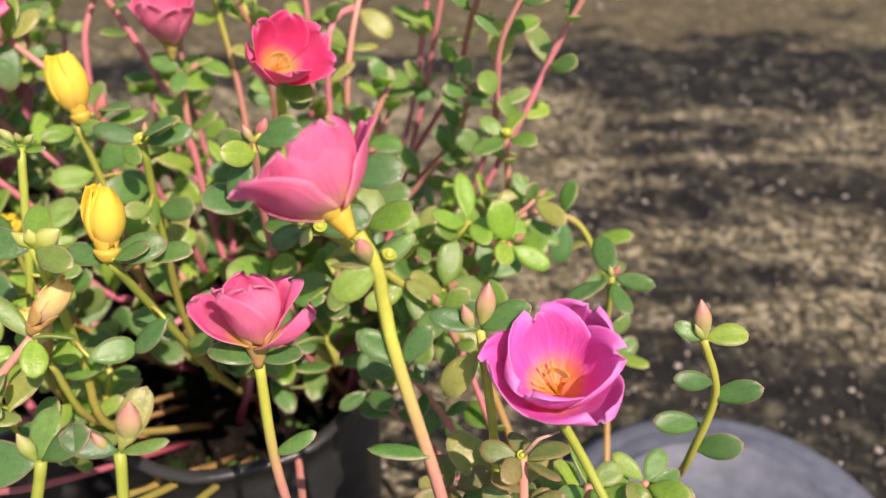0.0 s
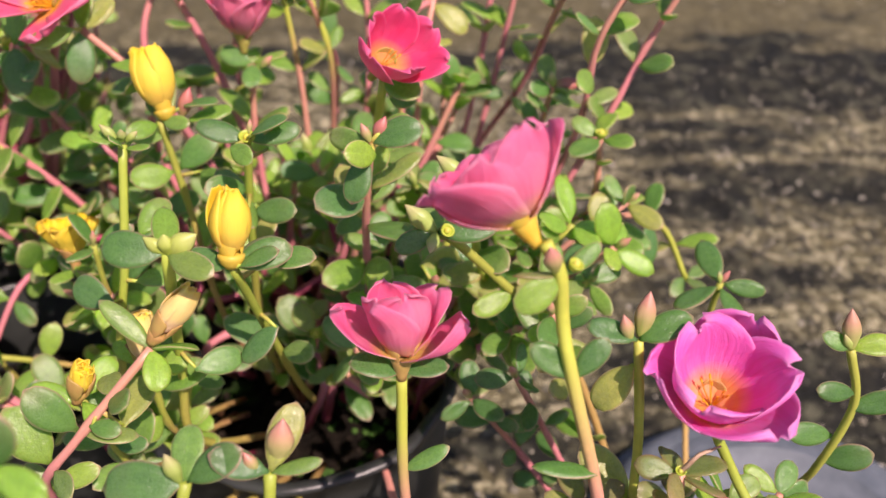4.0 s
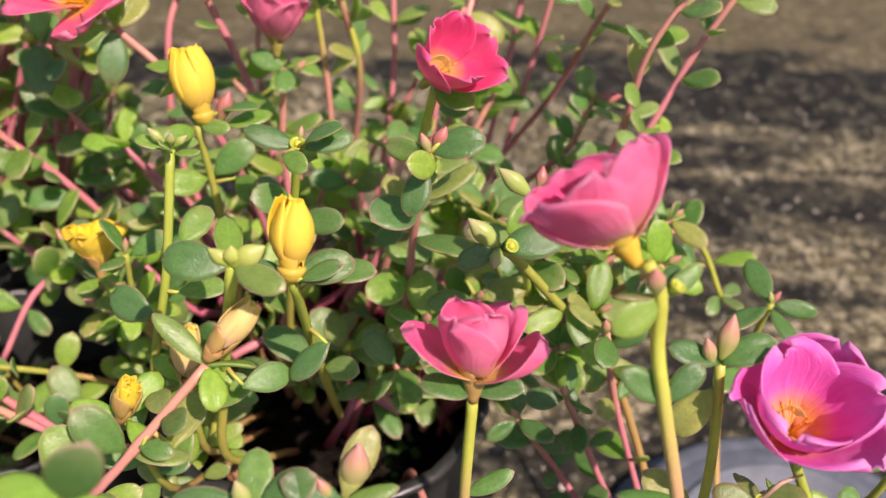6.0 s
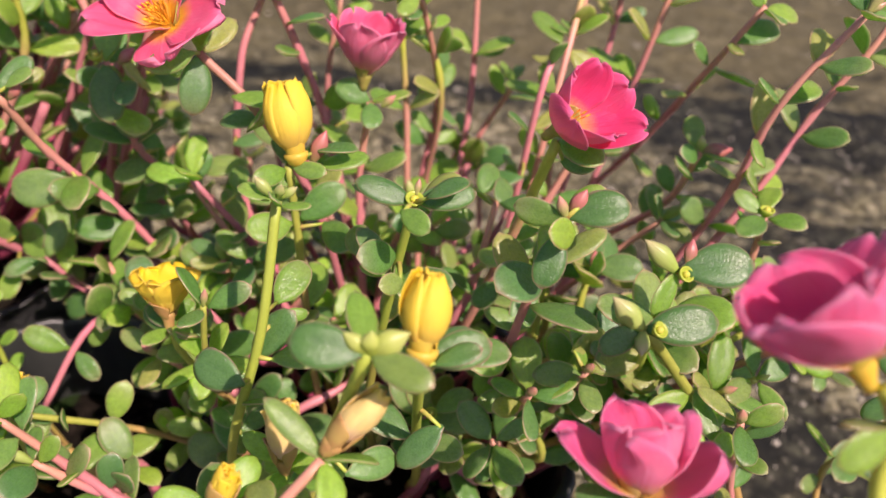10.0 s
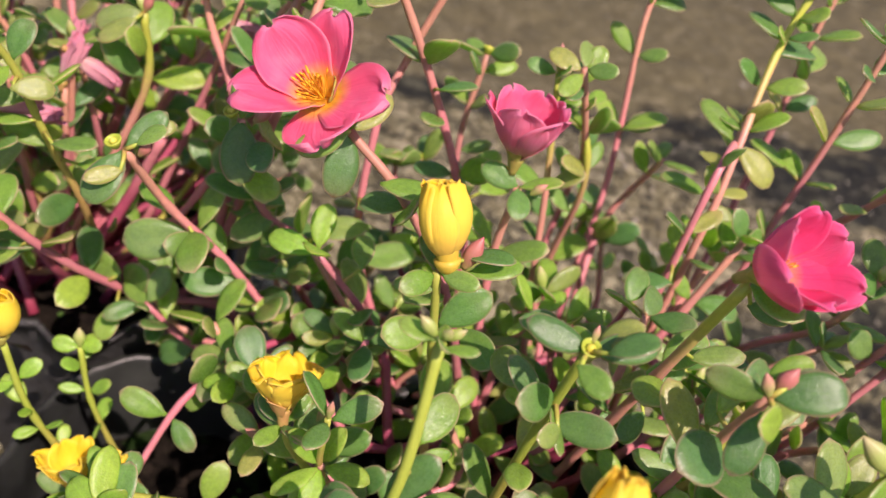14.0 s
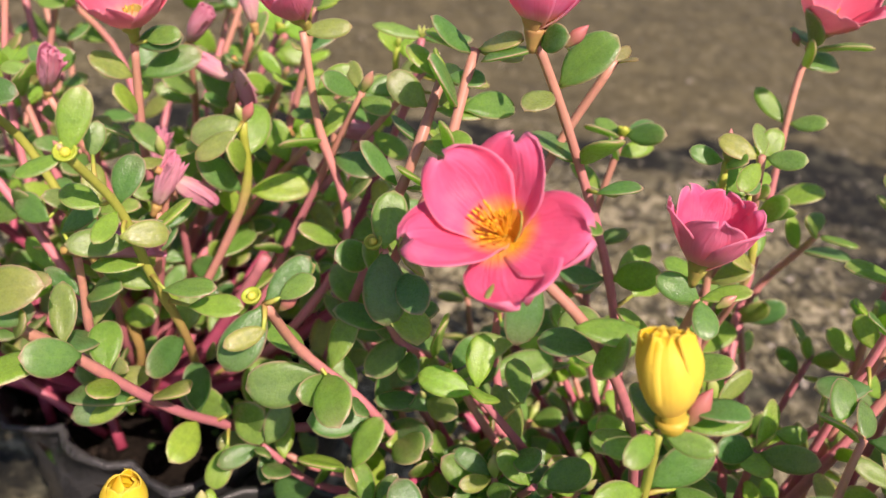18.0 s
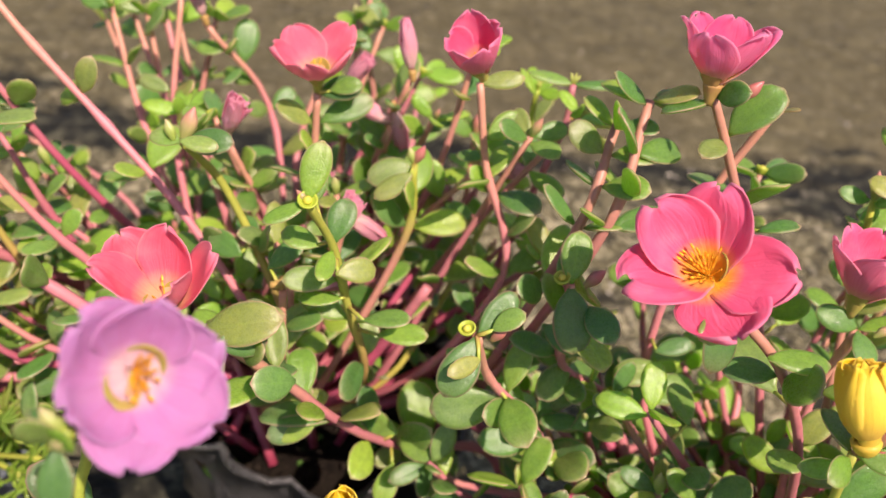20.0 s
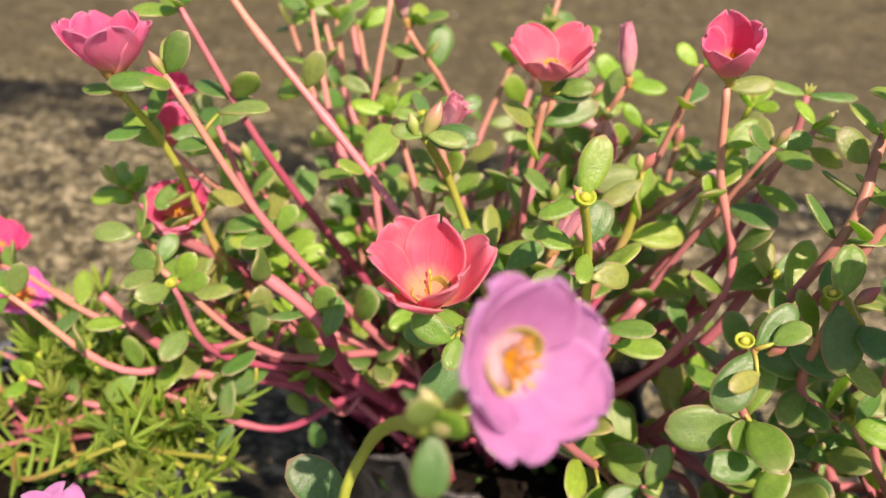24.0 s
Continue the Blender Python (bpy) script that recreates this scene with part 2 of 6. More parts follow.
def spanned(k, value, lo, hi, a, b):
    """A smooth step from a at lo to b at hi."""
    n = k.add("MapRange")
    n.interpolation_type = "SMOOTHSTEP"
    k.link(value, n.inputs["Value"])
    for key, v in (("From Min", lo), ("From Max", hi), ("To Min", a), ("To Max", b)):
        n.inputs[key].default_value = v
    return n.outputs["Result"]


def total(k, *values):
    out = values[0]
    for v in values[1:]:
        n = k.add("Math")
        n.operation = "ADD"
        k.link(out, n.inputs[0])
        k.link(v, n.inputs[1])
        out = n.outputs["Value"]
    return out


mp = k.t.nodes.new("ShaderNodeMapping")
mp.inputs["Scale"].default_value = (0.55, 1.6, 1.0)
k.link(pos, mp.inputs["Vector"])
sand = k.noise(240, 5, 0.7, pos)
grit = k.noise(70, 5, 0.65, pos)
broad = k.noise(9, 4, 0.6, pos)
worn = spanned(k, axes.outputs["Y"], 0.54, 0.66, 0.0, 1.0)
col = k.ramp(grit, (0.28, (0.060, 0.054, 0.036)), (0.5, (0.150, 0.135, 0.090)), (0.72, (0.30, 0.275, 0.195)))
col = k.mix(k.grey(broad, (0.35, 0.55), (0.65, 0.0)), col, (0.105, 0.092, 0.055))
# pale grains, brightened to paint in sunlit pebble highlights
col = k.mix(k.mix(1.0, k.grey(sand, (0.50, 0.0), (0.60, 0.9)), k.grey(worn, (0.0, 1.0), (1.0, 0.5)), "MULTIPLY"), col, (0.56, 0.53, 0.43))
# dark specks put the small shadows of the rough relief into the colour
col = k.mix(k.grey(k.noise(150, 3, 0.6, pos), (0.40, 0.92), (0.50, 0.0)), col, (0.034, 0.033, 0.027))
smooth = k.mix(k.grey(k.noise(30, 5, 0.6, pos), (0.35, 0.0), (0.65, 1.0)), (0.105, 0.092, 0.058), (0.168, 0.150, 0.098))
col = k.mix(k.mix(1.0, worn, (0.72, 0.72, 0.72), "MULTIPLY"), col, smooth)
# damp moss stains plus dappled cast shadows, both painted into the concrete's colour
stain_and_shade = k.noise(13.0, 8, 0.66, mp.outputs["Vector"], 0.35)
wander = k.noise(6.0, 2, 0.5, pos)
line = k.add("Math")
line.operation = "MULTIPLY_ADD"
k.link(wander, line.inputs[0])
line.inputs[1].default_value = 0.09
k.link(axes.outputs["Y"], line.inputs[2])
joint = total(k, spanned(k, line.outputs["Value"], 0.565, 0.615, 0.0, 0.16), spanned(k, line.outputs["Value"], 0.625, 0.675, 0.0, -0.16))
# more dark patches to the right, where shadows from unseen foliage are painted in
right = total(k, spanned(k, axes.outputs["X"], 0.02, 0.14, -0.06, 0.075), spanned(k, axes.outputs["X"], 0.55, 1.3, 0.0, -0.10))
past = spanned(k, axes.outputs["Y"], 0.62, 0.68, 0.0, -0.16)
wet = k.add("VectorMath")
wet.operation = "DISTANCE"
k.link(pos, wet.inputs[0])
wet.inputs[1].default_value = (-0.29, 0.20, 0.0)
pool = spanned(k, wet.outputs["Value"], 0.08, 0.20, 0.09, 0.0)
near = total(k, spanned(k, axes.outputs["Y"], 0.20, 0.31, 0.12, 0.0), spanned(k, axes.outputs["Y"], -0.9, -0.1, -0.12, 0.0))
damp_and_shade = total(k, stain_and_shade, joint, right, past, pool, near)
# larger pale chips, raised to paint in glints of sun
chips_and_glints = k.noise(105, 2, 0.5, pos)
col = k.mix(k.mix(1.0, k.grey(chips_and_glints, (0.58, 0.0), (0.66, 0.7)), k.grey(worn, (0.0, 1.0), (1.0, 0.25)), "MULTIPLY"), col, (0.62, 0.57, 0.47))
col = k.mix(k.grey(damp_and_shade, (0.50, 0.0), (0.59, 0.97)), col, k.ramp(grit, (0.35, (0.006, 0.007, 0.006)), (0.52, (0.017, 0.019, 0.017)), (0.70, (0.13, 0.135, 0.115))))
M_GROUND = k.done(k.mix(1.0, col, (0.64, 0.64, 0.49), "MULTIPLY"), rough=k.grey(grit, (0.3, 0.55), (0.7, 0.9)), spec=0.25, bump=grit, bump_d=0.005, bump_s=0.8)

k = Mat("plastic_black")
n = k.noise(60, 4)
dust = k.noise(18, 5)
M_POT = k.done(k.mix(k.grey(dust, (0.42, 0.0), (0.72, 0.55)), k.ramp(n, (0.3, (0.010, 0.011, 0.011)), (0.7, (0.024, 0.027, 0.026))), (0.07, 0.078, 0.068)),
               rough=0.38, spec=0.5, bump=n, bump_d=0.001, bump_s=0.4)
k = Mat("plastic_bag_grey")
n = k.noise(95, 5, 0.65, None, 0.8)
M_BAG = k.done(k.mix(k.grey(k.noise(30, 5), (0.40, 0.0), (0.7, 0.6)), k.ramp(n, (0.3, (0.018, 0.019, 0.019)), (0.65, (0.042, 0.044, 0.042))), (0.070, 0.071, 0.066)),
               rough=0.42, spec=0.5, bump=n, bump_d=0.003, bump_s=0.7)
k = Mat("plastic_pale_grey")
n = k.noise(120, 5)
M_PALE = k.done(k.ramp(n, (0.3, (0.080, 0.102, 0.120)), (0.7, (0.140, 0.166, 0.190))), rough=0.6, spec=0.25, bump=n, bump_d=0.0006, bump_s=0.3)
k = Mat("potting_soil")
n = k.noise(240, 5)
M_SOIL = k.done(k.mix(k.grey(k.noise(55, 4), (0.56, 0.0), (0.66, 0.8)), k.ramp(n, (0.3, (0.004, 0.0035, 0.003)), (0.7, (0.018, 0.014, 0.010))), (0.018, 0.05, 0.010)), rough=0.95, spec=0.06, bump=n, bump_d=0.003, bump_s=0.9)
M_CLOD = plain("soil_clod", (0.006, 0.005, 0.004), (0.028, 0.021, 0.015), 300, 0.95, 0.08)
M_MOSS = plain("moss_green", (0.03, 0.085, 0.015), (0.07, 0.16, 0.03), 300, 0.9, 0.2)
k = Mat("grit_stone")
M_STONE = k.done(k.ramp(k.add("NewGeometry").outputs["Random Per Island"], (0.0, (0.03, 0.03, 0.024)), (0.45, (0.09, 0.086, 0.062)), (0.85, (0.17, 0.16, 0.115)), (1.0, (0.45, 0.42, 0.34))), rough=0.7, spec=0.35, bump=k.noise(900, 3), bump_d=0.0003)


# ---------------------------------------------------------------- builders
MM = 0.001
rnd = random.Random(7)
STEMS = []


def V(p):
    return Vector(p) * MM


def frame_axes(d, hint=(0, 0, 1)):
    """Axes with z along d and x as near to hint as can be."""
    z = Vector(d).normalized()
    x = Vector(hint) - z * z.dot(Vector(hint))
    if x.length < 1e-4:
        x = Vector((1, 0, 0)) - z * z.x
    x.normalize()
    return x, z.cross(x), z


def matrix_of(x, y, z, at):
    return Matrix(((x.x, y.x, z.x, at.x), (x.y, y.y, z.y, at.y), (x.z, y.z, z.z, at.z), (0, 0, 0, 1)))


def make_mesh(name, verts, faces, attrs=None, uvs=None, mat=None, smooth=True):
    me = bpy.data.meshes.new(name)
    me.from_pydata([tuple(v) for v in verts], [], faces)
    for key, values in (attrs or {}).items():
        a = me.attributes.new(key, "FLOAT", "POINT")
        a.data.foreach_set("value", values)
    if uvs:
        layer = me.uv_layers.new(name="uv")
        flat = []
        for poly in me.polygons:
            for vi in poly.vertices:
                flat.extend(uvs[vi])
        layer.data.foreach_set("uv", flat)
    if smooth:
        me.polygons.foreach_set("use_smooth", [True] * len(me.polygons))
    if mat:
        me.materials.append(mat)
    me.update()
    return me


def sheet(name, surf, nu, nv, thick, mat):
    """A closed thin body over surf(u, v), u from -1 to 1, v from 0 to 1; thick(u, v) is its thickness."""
    P = [[Vector(surf(-1 + 2 * i / nu, j / nv)) for i in range(nu + 1)] for j in range(nv + 1)]
    verts, along, rim, mid, uvs, outer = [], [], [], [], [], []
    for side in (1, -1):
        for j in range(nv + 1):
            for i in range(nu + 1):
                du = P[j][min(nu, i + 1)] - P[j][max(0, i - 1)]
                dv = P[min(nv, j + 1)][i] - P[max(0, j - 1)][i]
                n = du.cross(dv)
                n = n.normalized() if n.length > 1e-12 else Vector((0, 0, 1))
                u, v = -1 + 2 * i / nu, j / nv
                edge = i in (0, nu) or j in (0, nv)
                verts.append(P[j][i] + n * (side * 0.5 * thick(u, v) * (0.35 if edge else 1.0)))
                along.append(v)
                rim.append(max(abs(u), (v - 0.3) / 0.7))
                mid.append(abs(u))
                outer.append(0.5 + 0.5 * side)
                uvs.append((0.5 + u / 2, v))
    w, half = nu + 1, (nu + 1) * (nv + 1)
    faces = []
    for j in range(nv):
        for i in range(nu):
            a, b, c, d = j * w + i, j * w + i + 1, (j + 1) * w + i + 1, (j + 1) * w + i
            faces.append((a, b, c, d))
            faces.append((half + d, half + c, half + b, half + a))
    border = [i for i in range(nu)] + [j * w + nu for j in range(nv)] + [nv * w + i for i in range(nu, 0, -1)] + [j * w for j in range(nv, 0, -1)]
    for a, b in zip(border, border[1:] + border[:1]):
        faces.append((b, a, half + a, half + b))
    return make_mesh(name, verts, faces, {"along": along, "rim": rim, "mid": mid, "outer": outer}, uvs, mat)


def leaf_mesh(kind, mat):
    """A fleshy spoon-shaped leaf 10 mm long along +y, its upper face to +z."""
    r = random.Random(kind * 31 + 5)
    wide, fold, arch, skew = (r.uniform(2.75, 3.15) if kind < 3 else r.uniform(2.25, 2.65)), r.uniform(0.05, 0.30), r.uniform(-1.0, 1.6), r.uniform(-0.6, 0.6)
    if kind >= 6:
        wide = r.uniform(1.6, 2.0)
    dip, belly = r.uniform(0, 6.28), r.uniform(0.95, 1.22)

    def surf(u, v):
        s = 0.02 + 0.98 * v
        q = max(0.0, (s - 0.07) / 0.93)
        w = max(0.34 * (1 - q), wide * max(0.0, math.sin(math.pi * q ** belly)) ** 0.47)
        w = max(w, 0.12)
        x = u * w
        z = fold * abs(x) ** 1.3 * 0.5 + arch * math.sin(s * 1.6) - arch * 0.4 * s + 0.10 * math.sin(5 * s + 2.5 * u + dip)
        return ((x + skew * s * s) * MM, (10 * s) * MM, z * MM)

    def thick(u, v):
        return (0.25 + 0.85 * (1 - u * u) ** 0.5 * min(1.0, 4 * v + 0.4) * min(1.0, (1 - v) * 5 + 0.15)) * MM

    return sheet("leaf", surf, 8, 12, thick, mat)


LEAVES = {m.name: [leaf_mesh(i, m) for i in range(9)] for m in (M_LEAF, M_LEAF_DARK, M_LEAF_YOUNG, M_LEAF_RED)}


def child(name, me, parent, m, label=""):
    """One mesh object under a parent; m is its pose in the world."""
    ob = new(name, me)
    ob.parent = parent
    base = parent.location if parent.parent is None else parent.location + parent.parent.location
    if parent.parent is not None and parent.parent.parent is not None:
        base = base + parent.parent.parent.location
    ob.matrix_basis = Matrix.Translation(-base) @ m
    if label:
        tagged(ob, label)
    return ob


def plant(name, at, label, category="plant", group=""):
    ob = new(name)
    ob.empty_display_size = 0.01
    ob.location = V(at)
    return tagged(ob, label, category, group)


def leaf(stem, at, d, size=1.0, mat=M_LEAF, up=None, kind=None):
    """One leaf whose foot is at (metres) and which points along d."""
    d = Vector(d).normalized()
    up = Vector(up) if up is not None else Vector((0.12 + rnd.gauss(0, 0.36), -0.42 + rnd.gauss(0, 0.40), 0.84))
    z = up - d * d.dot(up)
    z = z.normalized() if z.length > 0.05 else frame_axes(d)[0]
    x = d.cross(z)
    kind = rnd.randrange(6) if kind is None else kind
    size = size * 1.20 * rnd.uniform(0.93, 1.07)
    m = matrix_of(x, d, z, Vector(at)) @ Matrix.Diagonal((size * rnd.uniform(0.92, 1.1), size, size, 1))
    return child("leaf", LEAVES[mat.name][kind], stem, m)


def spline(pts, per=6):
    pts = [Vector(p) for p in pts]
    ext = [2 * pts[0] - pts[1]] + pts + [2 * pts[-1] - pts[-2]]
    out = []
    for i in range(1, len(ext) - 2):
        p0, p1, p2, p3 = ext[i - 1:i + 3]
        for s in range(per):
            t = s / per
            out.append(0.5 * ((2 * p1) + (p2 - p0) * t + (2 * p0 - 5 * p1 + 4 * p2 - p3) * t * t + (3 * p1 - p0 - 3 * p2 + p3) * t ** 3))
    out.append(pts[-1])
    return out


def tube(name, path, radius, mat, sides=8, knots=()):
    """A round tube along path (metres); radius(s) in metres, s from 0 to 1; knots: places of swollen nodes."""
    path = [Vector(p) for p in path]
    verts, along, uvs, faces = [], [], [], []
    x = None
    total = sum((b - a).length for a, b in zip(path, path[1:])) or 1e-6
    run = 0.0
    for i, p in enumerate(path):
        d = (path[min(len(path) - 1, i + 1)] - path[max(0, i - 1)])
        d = d.normalized() if d.length > 1e-9 else Vector((0, 0, 1))
        x = frame_axes(d, x if x is not None else (1, 0.3, 0))[0]
        y = d.cross(x)
        if i:
            run += (p - path[i - 1]).length
        s = run / total
        rr = radius(s)
        for kn in knots:
            rr *= 1 + 0.28 * math.exp(-((s - kn) * total / 0.0016) ** 2)
        for j in range(sides):
            a = 2 * math.pi * j / sides
            wob = 1 + 0.07 * noise.noise(p * 260 + Vector((j * 0.7, 0, 0)))
            verts.append(p + (x * math.cos(a) + y * math.sin(a)) * (rr * wob))
            along.append(s)
            uvs.append((j / sides, s * total * 60))
    for i in range(len(path) - 1):
        for j in range(sides):
            k2 = (j + 1) % sides
            faces.append((i * sides + j, i * sides + k2, (i + 1) * sides + k2, (i + 1) * sides + j))
    faces.append(tuple(range(sides - 1, -1, -1)))
    faces.append(tuple((len(path) - 1) * sides + j for j in range(sides)))
    return make_mesh(name, verts, faces, {"along": along}, uvs, mat)


def shoot(pl, pts, r=(1.2, 0.9), mat=M_STEM_GREEN, gap=13.0, size=0.95, leafy=(0.25, 0.93), leafmat=M_LEAF, pair=True, spread=1.0, label="", rise=0.35):
    """A stem through pts (mm, foot first) with leaves in pairs at its nodes. Returns the stem and its last place and way."""
    path = spline([V(p) for p in pts])
    total = sum((b - a).length for a, b in zip(path, path[1:]))
    spots = []
    if gap:
        s = leafy[0] + rnd.uniform(0, 0.06)
        while s < leafy[1]:
            spots.append(s)
            s += gap * MM / total * rnd.uniform(0.8, 1.25)
    base = path[0].copy()
    me = tube("stem", [p - base for p in path], lambda s: (r[0] + (r[1] - r[0]) * s) * MM, mat, 8, spots)
    stem = new("stem", me)
    stem.parent = pl
    stem.location = base - pl.location
    if label:
        tagged(stem, label)
    STEMS.append((stem, path))
    turn = rnd.uniform(0, 6.28)
    for s in spots:
        i = min(len(path) - 2, int(s * (len(path) - 1)))
        p, d = path[i].lerp(path[i + 1], s * (len(path) - 1) - i), (path[i + 1] - path[i]).normalized()
        x, y, z = frame_axes(d, (1, -0.3, 0.1))
        turn += 1.57 + rnd.gauss(0, 0.35)
        rr = (r[0] + (r[1] - r[0]) * s) * MM
        for h in range(2 if pair else 1):
            a = turn + math.pi * h + rnd.gauss(0, 0.25)
            side = x * math.cos(a) + y * math.sin(a)
            way = side * spread + z * (rise + rnd.gauss(0, 0.15)) + Vector((0, 0, 0.12))
            if rnd.random() < 0.92:
                leaf(stem, p + side * rr * 0.8, way, size * rnd.uniform(0.86, 1.42), leafmat)
    return stem, path[-1], (path[-1] - path[-2]).normalized()


def whorl(stem, at, d, n=4, size=0.9, mat=M_LEAF, lift=0.25, turn=None):
    """Leaves set round a stem's end."""
    x, y, z = frame_axes(d, (1, 0, 0))
    turn = rnd.uniform(0, 6.28) if turn is None else turn
    for i in range(n):
        a = turn + 2 * math.pi * i / n + rnd.gauss(0, 0.18)
        side = x * math.cos(a) + y * math.sin(a)
        leaf(stem, Vector(at) + side * 0.0007 - z * 0.0004 * i, side + z * (lift + rnd.gauss(0, 0.12)), size * rnd.uniform(0.9, 1.32), mat)


BUDS = {}


def bud_mesh(mat, slim):
    """A pointed bud 10 mm long along +z with the seam of its two scales."""
    key = (mat.name, slim)
    if key not in BUDS:
        verts, along, uvs, faces, rings, sides = [], [], [], [], 12, 10
        for i in range(rings + 1):
            s = i / rings
            rr = slim * (0.42 + 1.0 * math.sin(min(1.0, s * 1.45) * math.pi / 2)) / 1.42 * max(0.02, 1 - max(0.0, (s - 0.38) / 0.62) ** 1.7)
            for j in range(sides):
                a = 2 * math.pi * j / sides
                q = rr * (1 + 0.10 * math.cos(2 * a) - 0.05 * (1 if j % 5 == 0 else 0))
                verts.append((q * math.cos(a) * MM, q * math.sin(a) * MM * 0.9, 10 * s * MM))
                along.append(s)
                uvs.append((j / sides, s))
        for i in range(rings):
            for j in range(sides):
                k2 = (j + 1) % sides
                faces.append((i * sides + j, i * sides + k2, (i + 1) * sides + k2, (i + 1) * sides + j))
        faces += [tuple(range(sides - 1, -1, -1)), tuple(rings * sides + j for j in range(sides))]
        BUDS[key] = make_mesh("bud", verts, faces, {"along": along}, uvs, mat)
    return BUDS[key]


def bud(stem, at, d, length=7.0, slim=2.3, mat=M_BUD, turn=0.0):
    x, y, z = frame_axes(d, (math.cos(turn), math.sin(turn), 0))
    s = length / 10
    return child("bud", bud_mesh(mat, slim), stem, matrix_of(x, y, z, Vector(at)) @ Matrix.Diagonal((s, s, s, 1)))


def lathe(profile, sides, name, mat, smooth=True):
    """A turned body from (radius, height) pairs in mm."""
    verts, along, faces = [], [], []
    for i, (rr, h) in enumerate(profile):
        for j in range(sides):
            a = 2 * math.pi * j / sides
            verts.append((rr * math.cos(a) * MM, rr * math.sin(a) * MM, h * MM))
            along.append(i / (len(profile) - 1))
    for i in range(len(profile) - 1):
        for j in range(sides):
            k2 = (j + 1) % sides
            faces.append((i * sides + j, i * sides + k2, (i + 1) * sides + k2, (i + 1) * sides + j))
    faces.append(tuple(range(sides - 1, -1, -1)))
    faces.append(tuple((len(profile) - 1) * sides + j for j in range(sides)))
    return make_mesh(name, verts, faces, {"along": along}, None, mat, smooth)


CUP = lathe([(0.8, -1.0), (1.5, 0.0), (2.0, 1.0), (2.1, 1.5), (1.75, 1.6), (1.55, 1.0), (0.9, 0.7), (0.2, 0.7)], 14, "seed_cup", M_CUP)
KNOB = lathe([(0.5, 0.5), (0.95, 0.9), (0.9, 1.5), (0.3, 2.0), (0.05, 2.05)], 10, "seed_knob", M_KNOB)


def seed_cup(stem, at, d, size=1.0):
    """The green cup that is left when a flower has dropped."""
    m = matrix_of(*frame_axes(d, (1, 0, 0)), Vector(at)) @ Matrix.Diagonal((size, size, size, 1))
    cup = child("seed_cup", CUP, stem, m)
    child("seed_cup", KNOB, stem, m)
    return cup


def petal_mesh(L, W, a0, a1, mat, seed, ruffle=0.5, notch=0.10, twist=0.0, shut=0.0):
    """One petal with its foot at the origin, leaning out along +x from the axis +z; a0, a1: its lean at foot and tip in degrees."""
    r = random.Random(seed)
    p1, p2, dent = r.uniform(0, 6.28), r.uniform(0, 6.28), r.uniform(-0.35, 0.35)
    curl, side_curl = r.gauss(0.2, 0.6) * (0.25 if shut else 1.0), r.gauss(0.0, 0.45) * (0.25 if shut else 1.0)
    steps = 40
    prof = [(0.0, 0.0)]
    for i in range(steps):
        s = (i + 0.5) / steps
        a = radians(a0 + (a1 - a0) * min(1.0, s * 1.25) ** 0.8)
        prof.append((prof[-1][0] + math.sin(a) * L / steps, prof[-1][1] + math.cos(a) * L / steps))

    def surf(u, v):
        v = 1 - (1 - v) ** 1.35
        ragged = 0.016 * math.sin(7 * u + p1) + 0.007 * math.sin(15 * u + p2)
        vv = v * (1 - (notch * 0.6 * math.exp(-((u - dent) / 0.36) ** 2) + ragged) * v ** 4)
        vv = min(1.0, vv)
        k2 = vv * steps
        i = min(steps - 1, int(k2))
        f = k2 - i
        rr = prof[i][0] * (1 - f) + prof[i + 1][0] * f
        zz = prof[i][1] * (1 - f) + prof[i + 1][1] * f
        w = W * (0.24 + 0.76 * min(1.0, v / 0.62) ** 0.85) * max(0.0, 1 - max(0.0, (v - 0.54) / 0.464) ** 2.3) ** 0.5
        if shut:
            w = W * (0.24 + 0.76 * min(1.0, v / 0.5) ** 0.85) * max(0.0, 1 - max(0.0, (v - 0.74) / 0.264) ** 2.6) ** 0.5
        R = max(rr, (0.42 - 0.16 * shut) * W) + 0.6 * (1 - 0.6 * shut)
        if shut:
            R, w = rr + 0.35 + 0.55 * u * min(1.0, 2.5 * v), w * 1.45
        ph = u * min(w / R, 1.5)
        wave = ruffle * (v ** 2.5) * (math.sin(3.1 * u + p1) + 0.5 * math.sin(7.0 * u + p2) + 0.35 * math.sin(9 * v + p1) + 0.22 * math.sin(13 * u + 5 * v + p2))
        wave += v ** 5 * (curl + side_curl * u * abs(u)) * L * 0.07
        x = rr - R + R * math.cos(ph)
        y = R * math.sin(ph) + twist * v * v * L
        lean = radians(a0 + (a1 - a0) * v)
        return ((x + wave * math.cos(lean)) * MM, y * MM, (zz - wave * math.sin(lean)) * MM)

    return sheet("petal", surf, 14, 14, lambda u, v: 0.30 * MM, mat)


